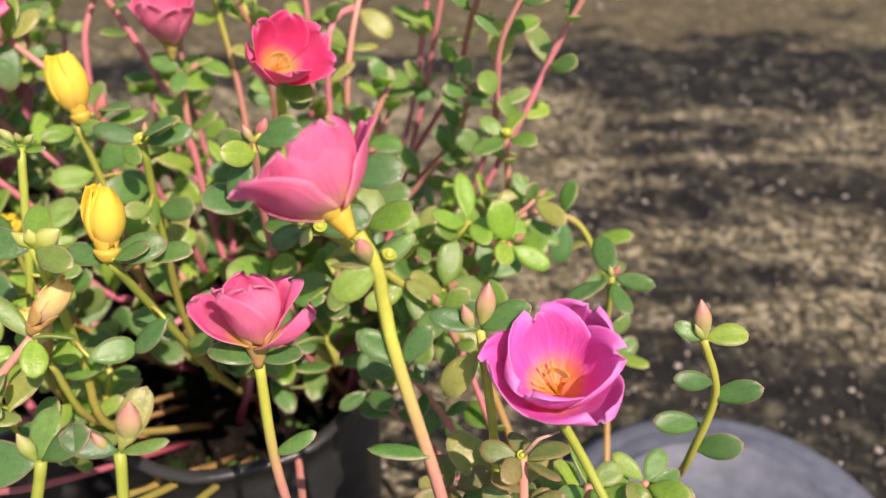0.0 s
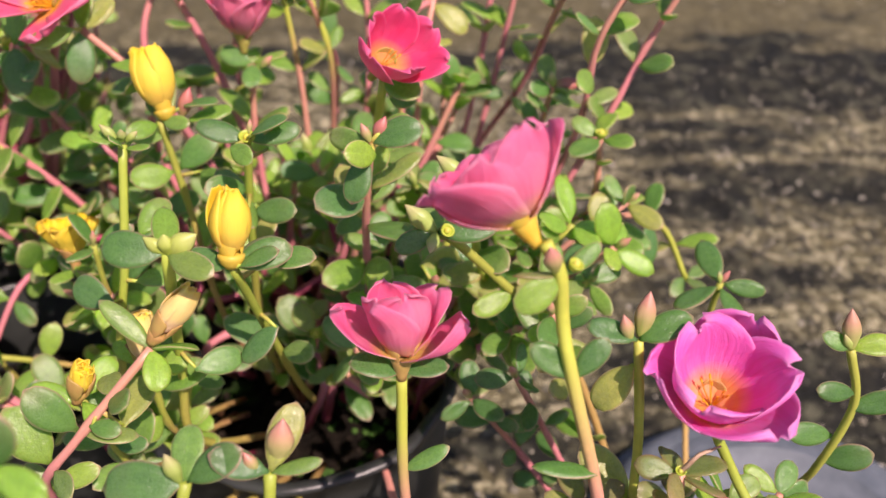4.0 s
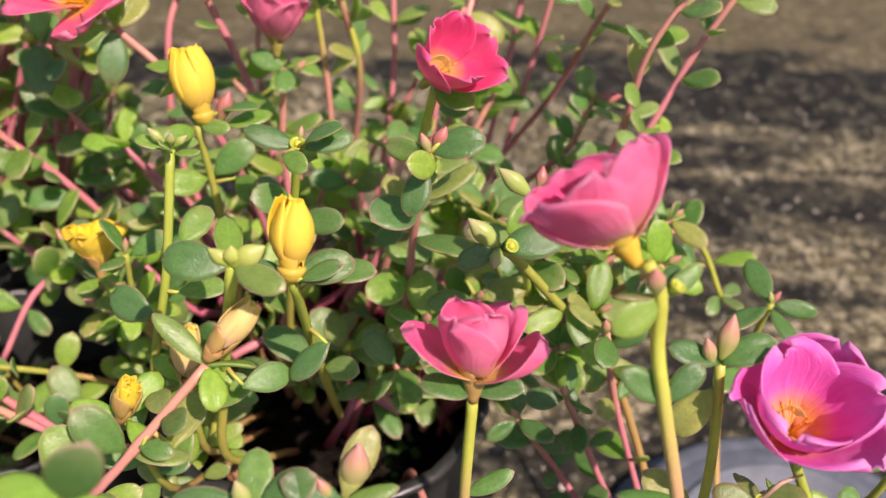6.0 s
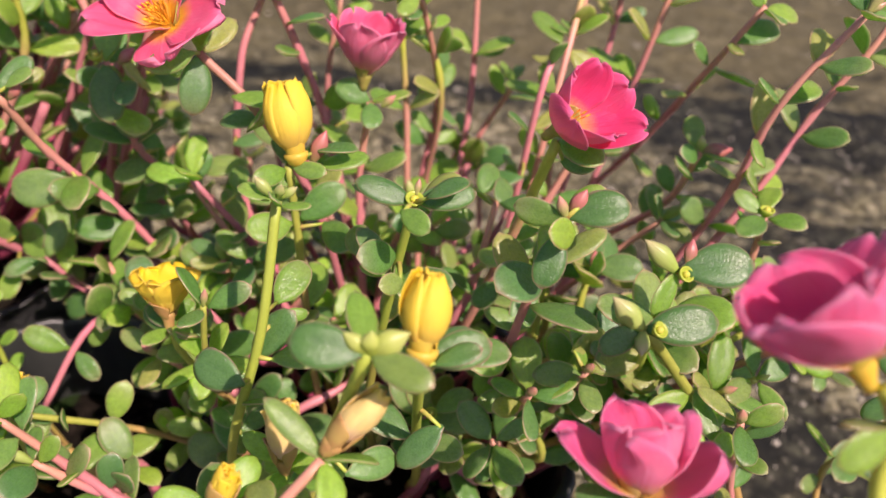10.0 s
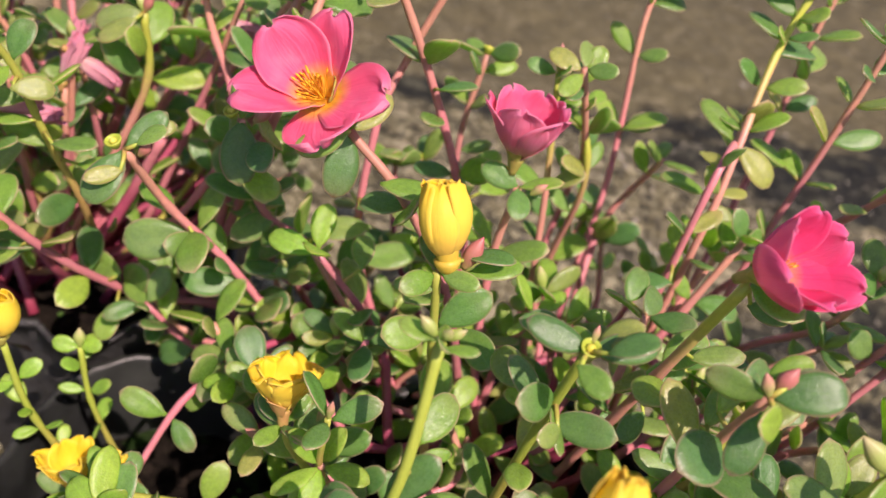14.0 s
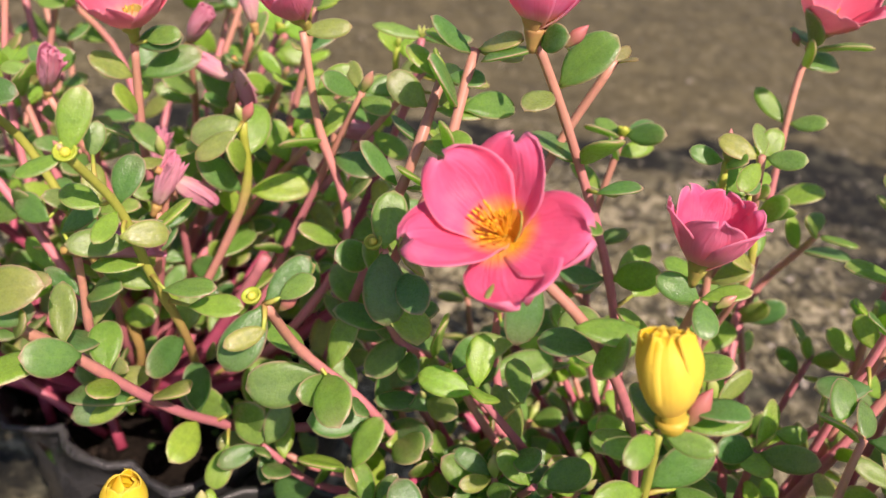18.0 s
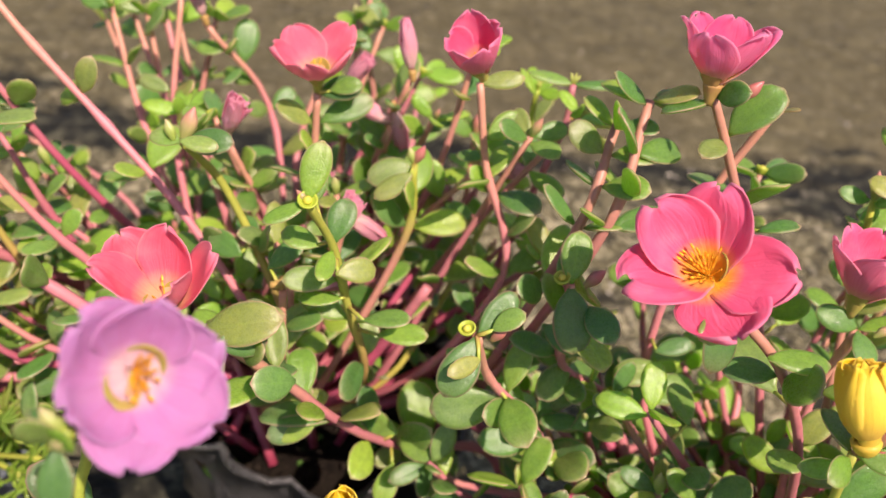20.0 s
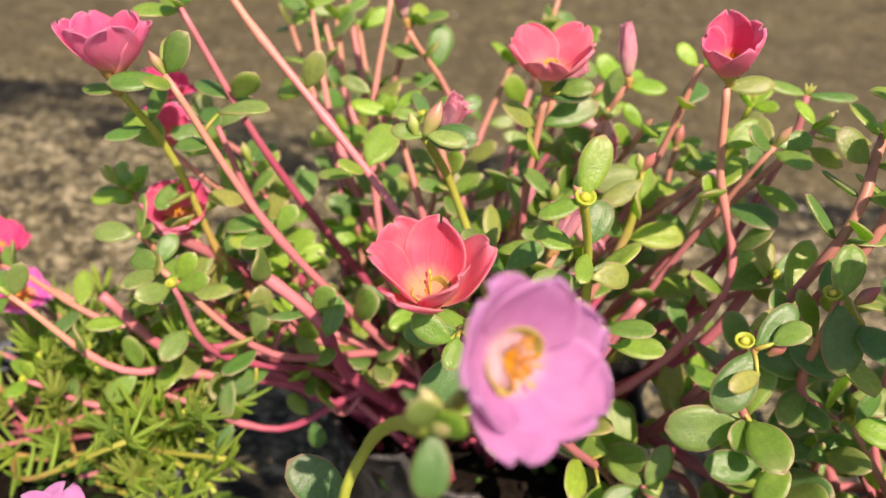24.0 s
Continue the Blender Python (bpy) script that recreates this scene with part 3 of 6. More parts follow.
def flower(pl, at, axis, mat, L=17, W=8.5, n=5, a0=70, a1=20, spin=0.0, ruffle=0.5, seed=1, sepals=True, stamens=14, stam_mat=M_STAMEN,
           name="flower", label="", sep_mat=M_SEPAL_G, leans=None, base_r=1.6, shut=0.0):
    """A flower whose foot is at (mm); axis: the way that it faces."""
    x, y, z = frame_axes(axis, (1, 0, 0))
    at = V(at)
    foot = [(0.95, -2.8), (base_r * 0.7, -2.0), (base_r * 0.95, -0.8)] if shut else [(0.95, -4.6), (1.15, -3.4), (base_r * 0.8, -1.8), (base_r, -0.5)]
    fl = new(name, lathe(foot + [(base_r * 1.02, 0.1), (base_r * 0.7, 0.4), (0.2, 0.5)], 14, "receptacle", sep_mat))
    fl.parent = pl
    fl.matrix_basis = Matrix.Translation(-pl.location) @ matrix_of(x, y, z, at)
    if label:
        tagged(fl, label)
    r = random.Random(seed * 7 + 3)
    for i in range(n):
        da = 0 if leans is None else leans[i % len(leans)]
        me = petal_mesh(L * r.uniform(0.94, 1.06), W * r.uniform(0.94, 1.08), a0 + da * 0.5, a1 + da + r.gauss(0, 3), mat, seed * 100 + i, ruffle, r.uniform(0.06, 0.16), r.gauss(0, 0.05), shut)
        p = new("petal", me)
        p.parent = fl
        a = spin + 2 * math.pi * i / n + r.gauss(0, 0.05)
        p.matrix_basis = Matrix.Translation((0, 0, (0.2 + 0.28 * (i % 2) + 0.1 * i) * MM)) @ Matrix.Rotation(a, 4, "Z") @ Matrix.Translation(((0.35 + (0.22 * (i % 3) if shut else 0.0)) * MM, 0, 0))
    if shut:
        core, rr, zz = [(0.3, 0.0)], 0.0, 0.0
        for i in range(12):
            lean = radians(a0 + (a1 - a0) * min(1.0, (i + 0.5) / 12 * 1.25) ** 0.8)
            rr, zz = rr + math.sin(lean) * L / 12, zz + math.cos(lean) * L / 12
            core.append((max(0.3, rr * 0.84), zz * 0.84))
        core.append((0.05, core[-1][1] + 0.2))
        for i in range(3):
            me = petal_mesh(L * r.uniform(0.92, 1.02), W * 0.85, a0 * 0.86, a1 * 1.05 + r.gauss(0, 4), mat, seed * 100 + 40 + i, ruffle * 1.2 + 0.1, 0.1, r.gauss(0, 0.12), shut)
            p = new("inner_petal", me)
            p.parent = fl
            p.matrix_basis = Matrix.Translation((0, 0, 0.3 * MM)) @ Matrix.Rotation(spin + 0.6 + 2.1 * i, 4, "Z")
        # solid core added inside the shut petals to fill gaps and block light
        inside = new("inner_petal", lathe(core, 14, "inner_petal", mat))
        inside.parent = fl
    if sepals:
        for i in range(2):
            me = petal_mesh(6.0, 3.6, 28 + a0 * 0.35, 8 + a1 * 0.4, sep_mat, seed + i, 0.1, 0.0)
            p = new("sepal", me)
            p.parent = fl
            p.matrix_basis = Matrix.Translation((0, 0, -1.2 * MM)) @ Matrix.Rotation(spin + 0.5 + math.pi * i, 4, "Z") @ Matrix.Translation((0.9 * MM, 0, 0))
    if stamens:
        verts, faces, attrs = [], [], []
        for i in range(stamens):
            a, lean, ln = r.uniform(0, 6.28), r.uniform(0.1, 0.75), L * r.uniform(0.22, 0.36)
            d = Vector((math.cos(a) * math.sin(lean), math.sin(a) * math.sin(lean), math.cos(lean)))
            for seg, (q0, q1, rr) in enumerate(((0.0, ln, 0.10), (ln - 0.1, ln + 0.9, 0.24))):
                sx, sy, sz = frame_axes(d)
                o = len(verts)
                for q in (q0, (q0 + q1) / 2, q1):
                    bend = Vector((0, 0, 0.03 * q * q / max(1, ln)))
                    for j in range(5):
                        b = 6.283 * j / 5
                        k3 = rr * (1.0 if q != q1 or not seg else 0.5)
                        verts.append((d * q + bend + (sx * math.cos(b) + sy * math.sin(b)) * k3) * MM + Vector((d.x, d.y, 0.8)) * MM)
                for h in range(2):
                    for j in range(5):
                        k2 = (j + 1) % 5
                        faces.append((o + h * 5 + j, o + h * 5 + k2, o + h * 5 + 5 + k2, o + h * 5 + 5 + j))
                faces.append((o + 14, o + 13, o + 12, o + 11, o + 10))
        me = make_mesh("stamen_tuft", verts, faces, None, None, stam_mat)
        st = new("stamen_tuft", me)
        st.parent = fl
        tagged(st, "fine orange and yellow stamens", kind="stuff")
    return fl


def hang(at, length, d, up, mat=M_LEAF):
    """One leaf by its middle (mm), length and facing, tied by a short stalk to the nearest stem."""
    c, d = V(at), Vector(d).normalized()
    stem, path, foot = None, None, None
    best = 1.0
    for s, pts in STEMS:
        for p in pts:
            gap = (p - c).length
            if gap < best:
                best, stem, foot = gap, s, p
    if (foot - c).dot(d) > 0:
        d = -d
    start = c - d * (length * 0.5 * MM)
    span = (start - foot).length
    if span > 0.006:
        start = foot.lerp(start, 0.006 / span)
        span = 0.006
    if span > 0.0012:
        me = tube("leaf_stalk", [foot, foot.lerp(start, 0.5) + d * (0.04 * span), start + d * 0.0008], lambda s: (0.62 - 0.27 * s) * MM, M_STEM_LIME, 6)
        child("leaf_stalk", me, stem, Matrix())
    leaf(stem, start, d, length / 12.0, mat, up)


# ---------------------------------------------------------------- ground
def spread_axis(lo, hi, step, far):
    """Grid lines: even between lo and hi, then ever wider out to far."""
    mid = list(np.arange(lo, hi + 1e-9, step))
    left, right, g = [], [], step
    while (left[-1] if left else lo) > -far:
        g *= 1.5
        left.append((left[-1] if left else lo) - g)
        right.append((right[-1] if right else hi) + g)
    return left[::-1] + mid + right


gx, gy = spread_axis(-0.75, 0.65, 0.007, 40.0), spread_axis(-0.1, 1.0, 0.007, 40.0)
gv = []
for yy in gy:
    for xx in gx:
        near = 1.0 if (-0.9 < xx < 0.8 and -0.2 < yy < 1.2) else 0.0
        zz = 0.006 * noise.noise(Vector((xx * 7, yy * 7, 0))) + near * (0.0035 * noise.noise(Vector((xx * 40, yy * 40, 3))) + 0.0016 * noise.noise(Vector((xx * 110, yy * 110, 5))))
        gv.append((xx, yy, zz - 0.004))
nx = len(gx)
gf = [(j * nx + i, j * nx + i + 1, (j + 1) * nx + i + 1, (j + 1) * nx + i) for j in range(len(gy) - 1) for i in range(nx - 1)]
tagged(new("ground", make_mesh("ground", gv, gf, None, None, M_GROUND)), "rough weathered concrete ground with damp moss stains and painted dappled shadows", "ground", kind="structure")

# loose grit on the ground
gr = random.Random(3)
gv, gf = [], []
for i in range(3600):
    cx, cy = gr.uniform(-0.10, 0.42), 0.17 + 0.42 * gr.random() ** 1.3
    if i < 700:
        cx, cy = gr.uniform(-0.55, 0.55), gr.uniform(0.30, 0.95)
    s = gr.uniform(0.0007, 0.0017) * (1 + 0.9 * gr.random() ** 6)
    o = len(gv)
    zt = 0.006 * noise.noise(Vector((cx * 7, cy * 7, 0))) + 0.0035 * noise.noise(Vector((cx * 40, cy * 40, 3))) + 0.0016 * noise.noise(Vector((cx * 110, cy * 110, 5))) - 0.0041
    for a in range(5):
        for h in (-0.4, 0.6):
            q = s * gr.uniform(0.7, 1.15)
            gv.append((cx + q * math.cos(a * 1.257 + h), cy + q * math.sin(a * 1.257 + h), zt + s * h))
    gv.append((cx, cy, zt + s))
    for a in range(5):
        b = (a + 1) % 5
        gf += [(o + 2 * a, o + 2 * b, o + 2 * b + 1, o + 2 * a + 1), (o + 2 * a + 1, o + 2 * b + 1, o + 10)]
tagged(new("grit", make_mesh("grit", gv, gf, None, None, M_STONE, False)), "loose pale grit scattered on the concrete", "gravel", kind="stuff")


# ---------------------------------------------------------------- pots and bags
def pot(name, at, r_top, r_foot, height, soil_z, mat, label, category, crumple=0.0, lip=3.0, seed=1, wall=1.6):
    """A round pot or bag (mm) with wall, rolled lip, inner side and soil."""
    root = new(name)
    root.empty_display_size = 0.01
    root.location = V(at)
    tagged(root, label, category)
    prof = [(r_foot * 0.2, 0.2), (r_foot, 0), (r_foot + 1, 3)]
    for i in range(1, 9):
        f = i / 9
        prof.append((r_foot + (r_top - r_foot) * f, 3 + (height - 6) * f))
    prof += [(r_top, height - 3), (r_top + lip, height - 2.6), (r_top + lip + 0.6, height - 1.2), (r_top + lip, height), (r_top - wall * 0.4, height), (r_top - wall, height - 1.5)]
    for i in range(1, 6):
        f = i / 5
        hz = height - 1.5 - (height - 1.5 - (soil_z - 8)) * f
        prof.append((r_foot + (r_top - r_foot) * hz / height - wall, hz))
    sides = 56
    me = lathe(prof, sides, "wall", mat)
    if crumple:
        for v in me.vertices:
            a = math.atan2(v.co.y, v.co.x)
            h = v.co.z / MM / height
            p = Vector((math.cos(a) * 2.2, math.sin(a) * 2.2, h * 2.4 + seed))
            f = 1 + crumple * (0.35 + h) * (noise.noise(p) * 1.2 + 0.55 * noise.noise(p * 3.1) + 0.28 * abs(noise.noise(p * 7)))
            v.co.x *= f
            v.co.y *= f
            v.co.z += crumple * 26 * MM * h * noise.noise(p * 1.7 + Vector((9, 0, 0)))
    ob = new("wall", me)
    ob.parent = root
    r2 = random.Random(seed)
    sv, sf, rings = [(0, 0, 2 * MM)], [], 12
    R = (r_foot + (r_top - r_foot) * soil_z / height - wall * 0.6) * MM
    for i in range(1, rings + 1):
        for j in range(40):
            a, q = 6.2832 * j / 40, R * i / rings
            c = Vector((q * math.cos(a), q * math.sin(a), 0))
            sv.append((c.x, c.y, 3.0 * MM * (1 - (i / rings) ** 2) + 2.2 * MM * noise.noise(c * 130) + 1.2 * MM * noise.noise(c * 420)))
    for j in range(40):
        sf.append((0, 1 + j, 1 + (j + 1) % 40))
    for i in range(rings - 1):
        for j in range(40):
            k2 = (j + 1) % 40
            sf.append((1 + i * 40 + j, 1 + (i + 1) * 40 + j, 1 + (i + 1) * 40 + k2, 1 + i * 40 + k2))
    so = new("soil", make_mesh("soil", sv, sf, None, None, M_SOIL))
    so.parent = root
    so.location = (0, 0, soil_z * MM)
    tagged(so, "dark damp potting soil")
    for kind, mat2, count, lo, hi in (("soil_crumb", M_CLOD, 60, 1.0, 2.8), ("moss", M_MOSS, 45, 0.8, 2.0)):
        cv, cf = [], []
        for i in range(count):
            a, q = r2.uniform(0, 6.28), R / MM * math.sqrt(r2.random()) * 0.92
            if kind == "moss":
                a, q = r2.gauss(-0.5, 0.5), R / MM * r2.uniform(0.25, 0.7)
            s, o = r2.uniform(lo, hi), len(cv)
            c = Vector((q * math.cos(a), q * math.sin(a), 2.4 + s * 0.3))
            for lay, (h, w) in enumerate(((-0.5, 0.8), (0.1, 1.0), (0.6, 0.6))):
                for j in range(6):
                    b = 1.047 * j + lay
                    cv.append((c + Vector((w * s * r2.uniform(0.8, 1.1) * math.cos(b), w * s * r2.uniform(0.8, 1.1) * math.sin(b), h * s))) * MM)
            for lay in range(2):
                for j in range(6):
                    k2 = (j + 1) % 6
                    cf.append((o + lay * 6 + j, o + lay * 6 + k2, o + lay * 6 + 6 + k2, o + lay * 6 + 6 + j))
            cf.append(tuple(o + 12 + j for j in range(6)))
        c2 = new(kind, make_mesh(kind, cv, cf, None, None, mat2))
        c2.parent = root
        c2.location = (0, 0, soil_z * MM)
        tagged(c2, kind="stuff")
    return root


pot("grow_bag", (-68, 184, 0), 48, 43, 107, 74, M_POT, "pleated black plastic grow bag filled with dark soil", "grow bag", 0.03, 2.4, 2, 0.9)
pot("grow_bag", (-212, 287, 0), 50, 46, 90, 76, M_BAG, "crumpled grey-black plastic grow bag holding a purslane", "grow bag", 0.13, 1.2, 5, 0.9)
pot("grow_bag", (-164, 204, 0), 40, 34, 80, 46, M_POT, "crumpled black plastic grow bag between the purslanes", "grow bag", 0.06, 1.2, 8, 0.9)
pot("plant_pot", (42, 98, 0), 34, 28, 46, 38, M_POT, "small black plastic plant pot with a magenta purslane", "plant pot", 0.01, 2.0, 4)
saucer = new("plant_saucer")
saucer.empty_display_size = 0.01
saucer.location = V((106, 168, 1))
tagged(saucer, "pale grey-blue plastic saucer lying upside down on concrete", "saucer")
for part_name, profile in (("base", [(2, 17), (46, 17), (55, 16.6), (56, 15.4), (54, 14), (2, 13)]), ("foot_ring", [(44, 17.2), (44.6, 18.4), (46.4, 18.4), (47, 17.2), (46, 16.6)]),
                           ("side", [(55.2, 16.4), (60, 15.6), (64, 13), (67, 6), (68.6, 1.6), (66, 1.4), (62, 8), (54.5, 14.2)]), ("rim", [(67.6, 2.2), (69.6, 2.0), (71, 1.2), (71.2, 0.2), (70, -0.6), (66.5, -0.6), (66, 1.2)])):
    piece = new(part_name, lathe(profile, 72, part_name, M_PALE))
    piece.parent = saucer
    piece.matrix_basis = Matrix.Diagonal((1.05, 0.95, 1, 1))
pot("plant_pot", (-350, 262, 0), 44, 36, 66, 58, M_PALE, "pale grey plastic pot with moss rose", "plant pot", 0.02, 2.5, 6)

# ---------------------------------------------------------------- yellow purslane in the black pot
A = (-68, 196, 80)
pl = plant("purslane", A, "purslane with yellow flowers and buds on lime stems", "plant", "purslane plants")

# closed yellow flower on a tall stem
st, p, d = shoot(pl, [(-62, 182, 80), (-63.6, 158, 120), (-66.9, 143.9, 155.1), (-69.2, 130.8, 187.1)], (1.15, 1.0), M_STEM_LIME, 26, 1.0, (0.55, 0.75), M_LEAF)
leaf(st, p, (0.75, 0.3, 0.10), 1.05, M_LEAF_DARK, (0.1, -0.5, 0.8))
leaf(st, p, (0.9, 0.75, 0.15), 1.0, M_LEAF_DARK)
leaf(st, p, (-0.8, 0.2, 0.05), 0.8, M_LEAF_DARK)
flower(pl, (-69.2, 131.4, 189.6), (0.03, 0.42, 0.9), M_YELLOW, 14.6, 11.8, 5, 64, -29, 0.4, 0.5, 11, True, 0, shut=0.55, label="closed yellow flower", sep_mat=M_YOLK, base_r=2.7)

# green node on a thick lime stem
st, p, d = shoot(pl, [(-88, 186, 80), (-100, 152, 112), (-104, 146, 140), (-98, 150, 172), (-96, 160, 196)], (1.0, 1.0), M_STEM_LIME, 0)
whorl(st, p, d, 4, 0.5, M_LEAF, 0.3)
for q in ((0.2, -0.3, 0.9), (-0.7, 0.1, 0.8), (0.7, 0.1, 0.6)):
    bud(st, p + Vector(q) * 0.0012, q, rnd.uniform(3.6, 5.5), 2.6, M_BUD_GREEN)
leaf(st, V((-100, 150, 165)), (0.5, 0.2, 0.7), 1.1, M_LEAF_DARK, (-0.3, -0.7, 0.5))
leaf(st, V((-102, 147, 155)), (0.6, -0.2, 0.2), 0.75, M_LEAF)

# half closed yellow flower behind it
st, p, d = shoot(pl, [(-86, 200, 80), (-90.6, 188.7, 119.3), (-94.5, 190.8, 156.2), (-97.5, 191.1, 182.9)], (1.0, 0.9), M_STEM_GREEN, 24, 0.85, (0.5, 0.85))
whorl(st, p, d, 3, 0.75, M_LEAF, 0.1)
leaf(st, p + V((6, 3, -2)), (0.9, 0.2, 0.15), 1.0, M_LEAF)
bud(st, p + V((5, 2, 0)), (0.35, 0.3, 0.9), 8.0, 2.5, M_BUD_RED)
bud(st, p + V((3, 0, -1)), (0.3, -0.2, 0.7), 4.0, 2.4, M_BUD_RED)
flower(pl, (-96.0, 191.8, 185.6), (-0.24, 0.34, 0.9), M_YELLOW, 17.2, 13.4, 5, 64, -24, 1.3, 0.9, 12, True, 0, shut=0.4, label="half-closed yellow flower", sep_mat=M_YOLK, base_r=2.7)

# lime shoot that ends in an empty seed cup
st, p, d = shoot(pl, [(-70, 186, 80), (-76, 176, 120), (-74, 171, 160), (-71, 167, 193)], (1.1, 1.0), M_STEM_LIME, 16, 0.85, (0.45, 0.85))
leaf(st, p, (-0.95, 0.1, 0.28), 1.05, M_LEAF_DARK, (0.2, -0.5, 0.8))
leaf(st, p, (0.95, 0.15, 0.18), 1.0, M_LEAF_DARK, (0.1, -0.5, 0.8))
seed_cup(st, p, (0.1, -0.25, 0.95), 0.9)
bud(st, p + V((0.5, 1, 1)), (0.1, 0.4, 0.9), 3.4, 2.2, M_BUD)
leaf(st, V((-73, 169, 178)), (-0.6, -0.5, 0.25), 1.0, M_LEAF, (0.1, -0.7, 0.6))
leaf(st, V((-73, 169, 176)), (0.2, -0.8, -0.2), 0.85, M_LEAF)

# green seed pods
st, p, d = shoot(pl, [(-76, 172, 80), (-88, 140, 120), (-85, 134, 155), (-78, 122, 198)], (1.1, 1.1), M_STEM_LIME, 0)
bud(st, p, (0.8, 0.1, 0.55), 7.0, 3.3, M_POD)
bud(st, p, (-0.8, 0.2, 0.6), 5.0, 3.0, M_POD)
bud(st, p, (0.05, 0.0, 0.9), 4.5, 3.6, M_POD)
leaf(st, p, (-1.0, 0.1, -0.05), 1.05, M_LEAF_DARK)
leaf(st, p, (0.7, -0.5, 0.0), 0.9, M_LEAF, (0.1, -0.6, 0.7))
leaf(st, p, (-0.2, 0.9, 0.2), 0.9, M_LEAF)

# withered yellow flower on a leaning pink stem
st, p, d = shoot(pl, [(-82, 165, 80), (-107.5, 122.1, 118), (-107.7, 107.2, 148), (-97.9, 108.3, 163.1), (-83.9, 118.4, 177.1)], (1.0, 0.9), M_STEM_PINK, 17, 0.8, (0.35, 0.9))
flower(pl, (-82.2, 119.6, 180.2), (0.62, 0.30, 0.72), M_OLD_YELLOW, 11.4, 6.3, 4, 44, -18, 0.0, 0.4, 13, True, 0, shut=0.9, label="withered yellow flower", sep_mat=M_SEPAL, base_r=1.9)
leaf(st, p, (0.95, 0.0, -0.15), 0.7, M_LEAF)
leaf(st, p, (-0.6, 0.4, 0.5), 1.15, M_LEAF, (0.1, -0.3, 0.9), 7)
leaf(st, p, (0.2, -0.6, -0.4), 0.7, M_LEAF_YOUNG)

# ragged open yellow flower
st, p, d = shoot(pl, [(-92, 196, 80), (-110, 184.8, 109.3), (-120.1, 178.1, 133.4), (-123.2, 177.5, 144.8)], (1.0, 0.85), M_STEM_GREEN, 11, 0.75, (0.4, 0.98))
flower(pl, (-123.5, 178.2, 148.2), (-0.1, 0.32, 0.9), M_YELLOW, 12, 6.2, 6, 56, 18, 0.3, 1.2, 14, True, 0, label="ragged yellow flower", sep_mat=M_SEPAL)
bud(st, p + V((7, 2, 0)), (0.3, 0.1, 0.95), 5.0, 2.0, M_BUD)
whorl(st, p, d, 4, 0.75)
st, p, d = shoot(pl, [(-112, 182, 118), (-114, 172, 140), (-113, 169, 160)], (0.8, 0.7), M_STEM_GREEN, 0)
whorl(st, p, d, 3, 0.85, M_LEAF, 0.5)
bud(st, p, (0.1, 0.2, 0.95), 4.5, 2.0, M_BUD)

# small yellow flowers low down
for at, ax, kind, seed, size, tip in (((-91.4, 131, 159.5), (-0.1, 0.4, 0.9), M_OLD_YELLOW, 15, 11, -16), ((-100.8, 118.6, 164), (0.3, 0.2, 0.9), M_YELLOW, 16, 6.4, -16), ((-160.5, 167.8, 124.6), (0.35, 0.3, 0.85), M_YELLOW, 17, 8.8, -14),
                                      ((-176, 184, 95), (-0.15, 0.15, 0.95), M_YELLOW, 18, 12.5, 16)):
    if at[2] < 110:
        route = [(-172, 198, 46), (-176, 188, 70), (at[0], at[1], at[2] - 2)]
    else:
        route = [(-84 + rnd.uniform(-12, 8), 180, 80), ((at[0] - 95) / 2, at[1] + 12, (at[2] + 78) / 2), (at[0], at[1], at[2] - 2)]
    st, p, d = shoot(pl, route, (0.9, 0.8), M_STEM_GREEN, 13, 0.75, (0.35, 0.98))
    flower(pl, at, ax, kind, size, 5.4, 6, 50, tip, seed, 0.6, seed, True, 0, shut=0.5 if tip < 0 else 0.0, label="small yellow flower", sep_mat=M_SEPAL, base_r=1.6)
    whorl(st, p, d, 3, 0.7, M_LEAF_YOUNG)
st, p, d = shoot(pl, [(-180, 204, 46), (-184.7, 197.5, 83.7), (-189.8, 193.4, 111.4), (-191.5, 192.6, 136.2)], (0.9, 0.85), M_STEM_LIME, 14, 0.55, (0.4, 0.95), M_LEAF_YOUNG)
flower(pl, (-191.5, 192.6, 138.2), (0.05, 0.12, 0.98), M_YELLOW, 12.2, 9.6, 4, 78, -24, 0.2, 0.02, 20, True, 0, shut=0.3, label="round cupped yellow flower", sep_mat=M_SEPAL_G)
st, p, d = shoot(pl, [(-170, 212, 46), (-177, 208, 78), (-181, 207, 100), (-182, 208, 120)], (0.8, 0.75), M_STEM_LIME, 14, 0.55, (0.5, 0.95), M_LEAF_YOUNG)
bud(st, p, (0, 0.2, 1), 6.0, 2.8, M_BUD_GREEN)
leaf(st, p, (-0.9, -0.1, 0.1), 0.55, M_LEAF_YOUNG)
leaf(st, p, (0.8, 0.1, 0.3), 0.5, M_LEAF_YOUNG)

# a fresh run of chance for the plants that follow
rnd.seed(7)
for i in range(1051):
    rnd.random()
rnd.gauss(0, 1)
for i in range(3):
    rnd.random()

# ---------------------------------------------------------------- pink purslane in the black pot
pl = plant("purslane", (-52, 190, 80), "purslane with pink flowers on tall green stems", "plant", "purslane plants")

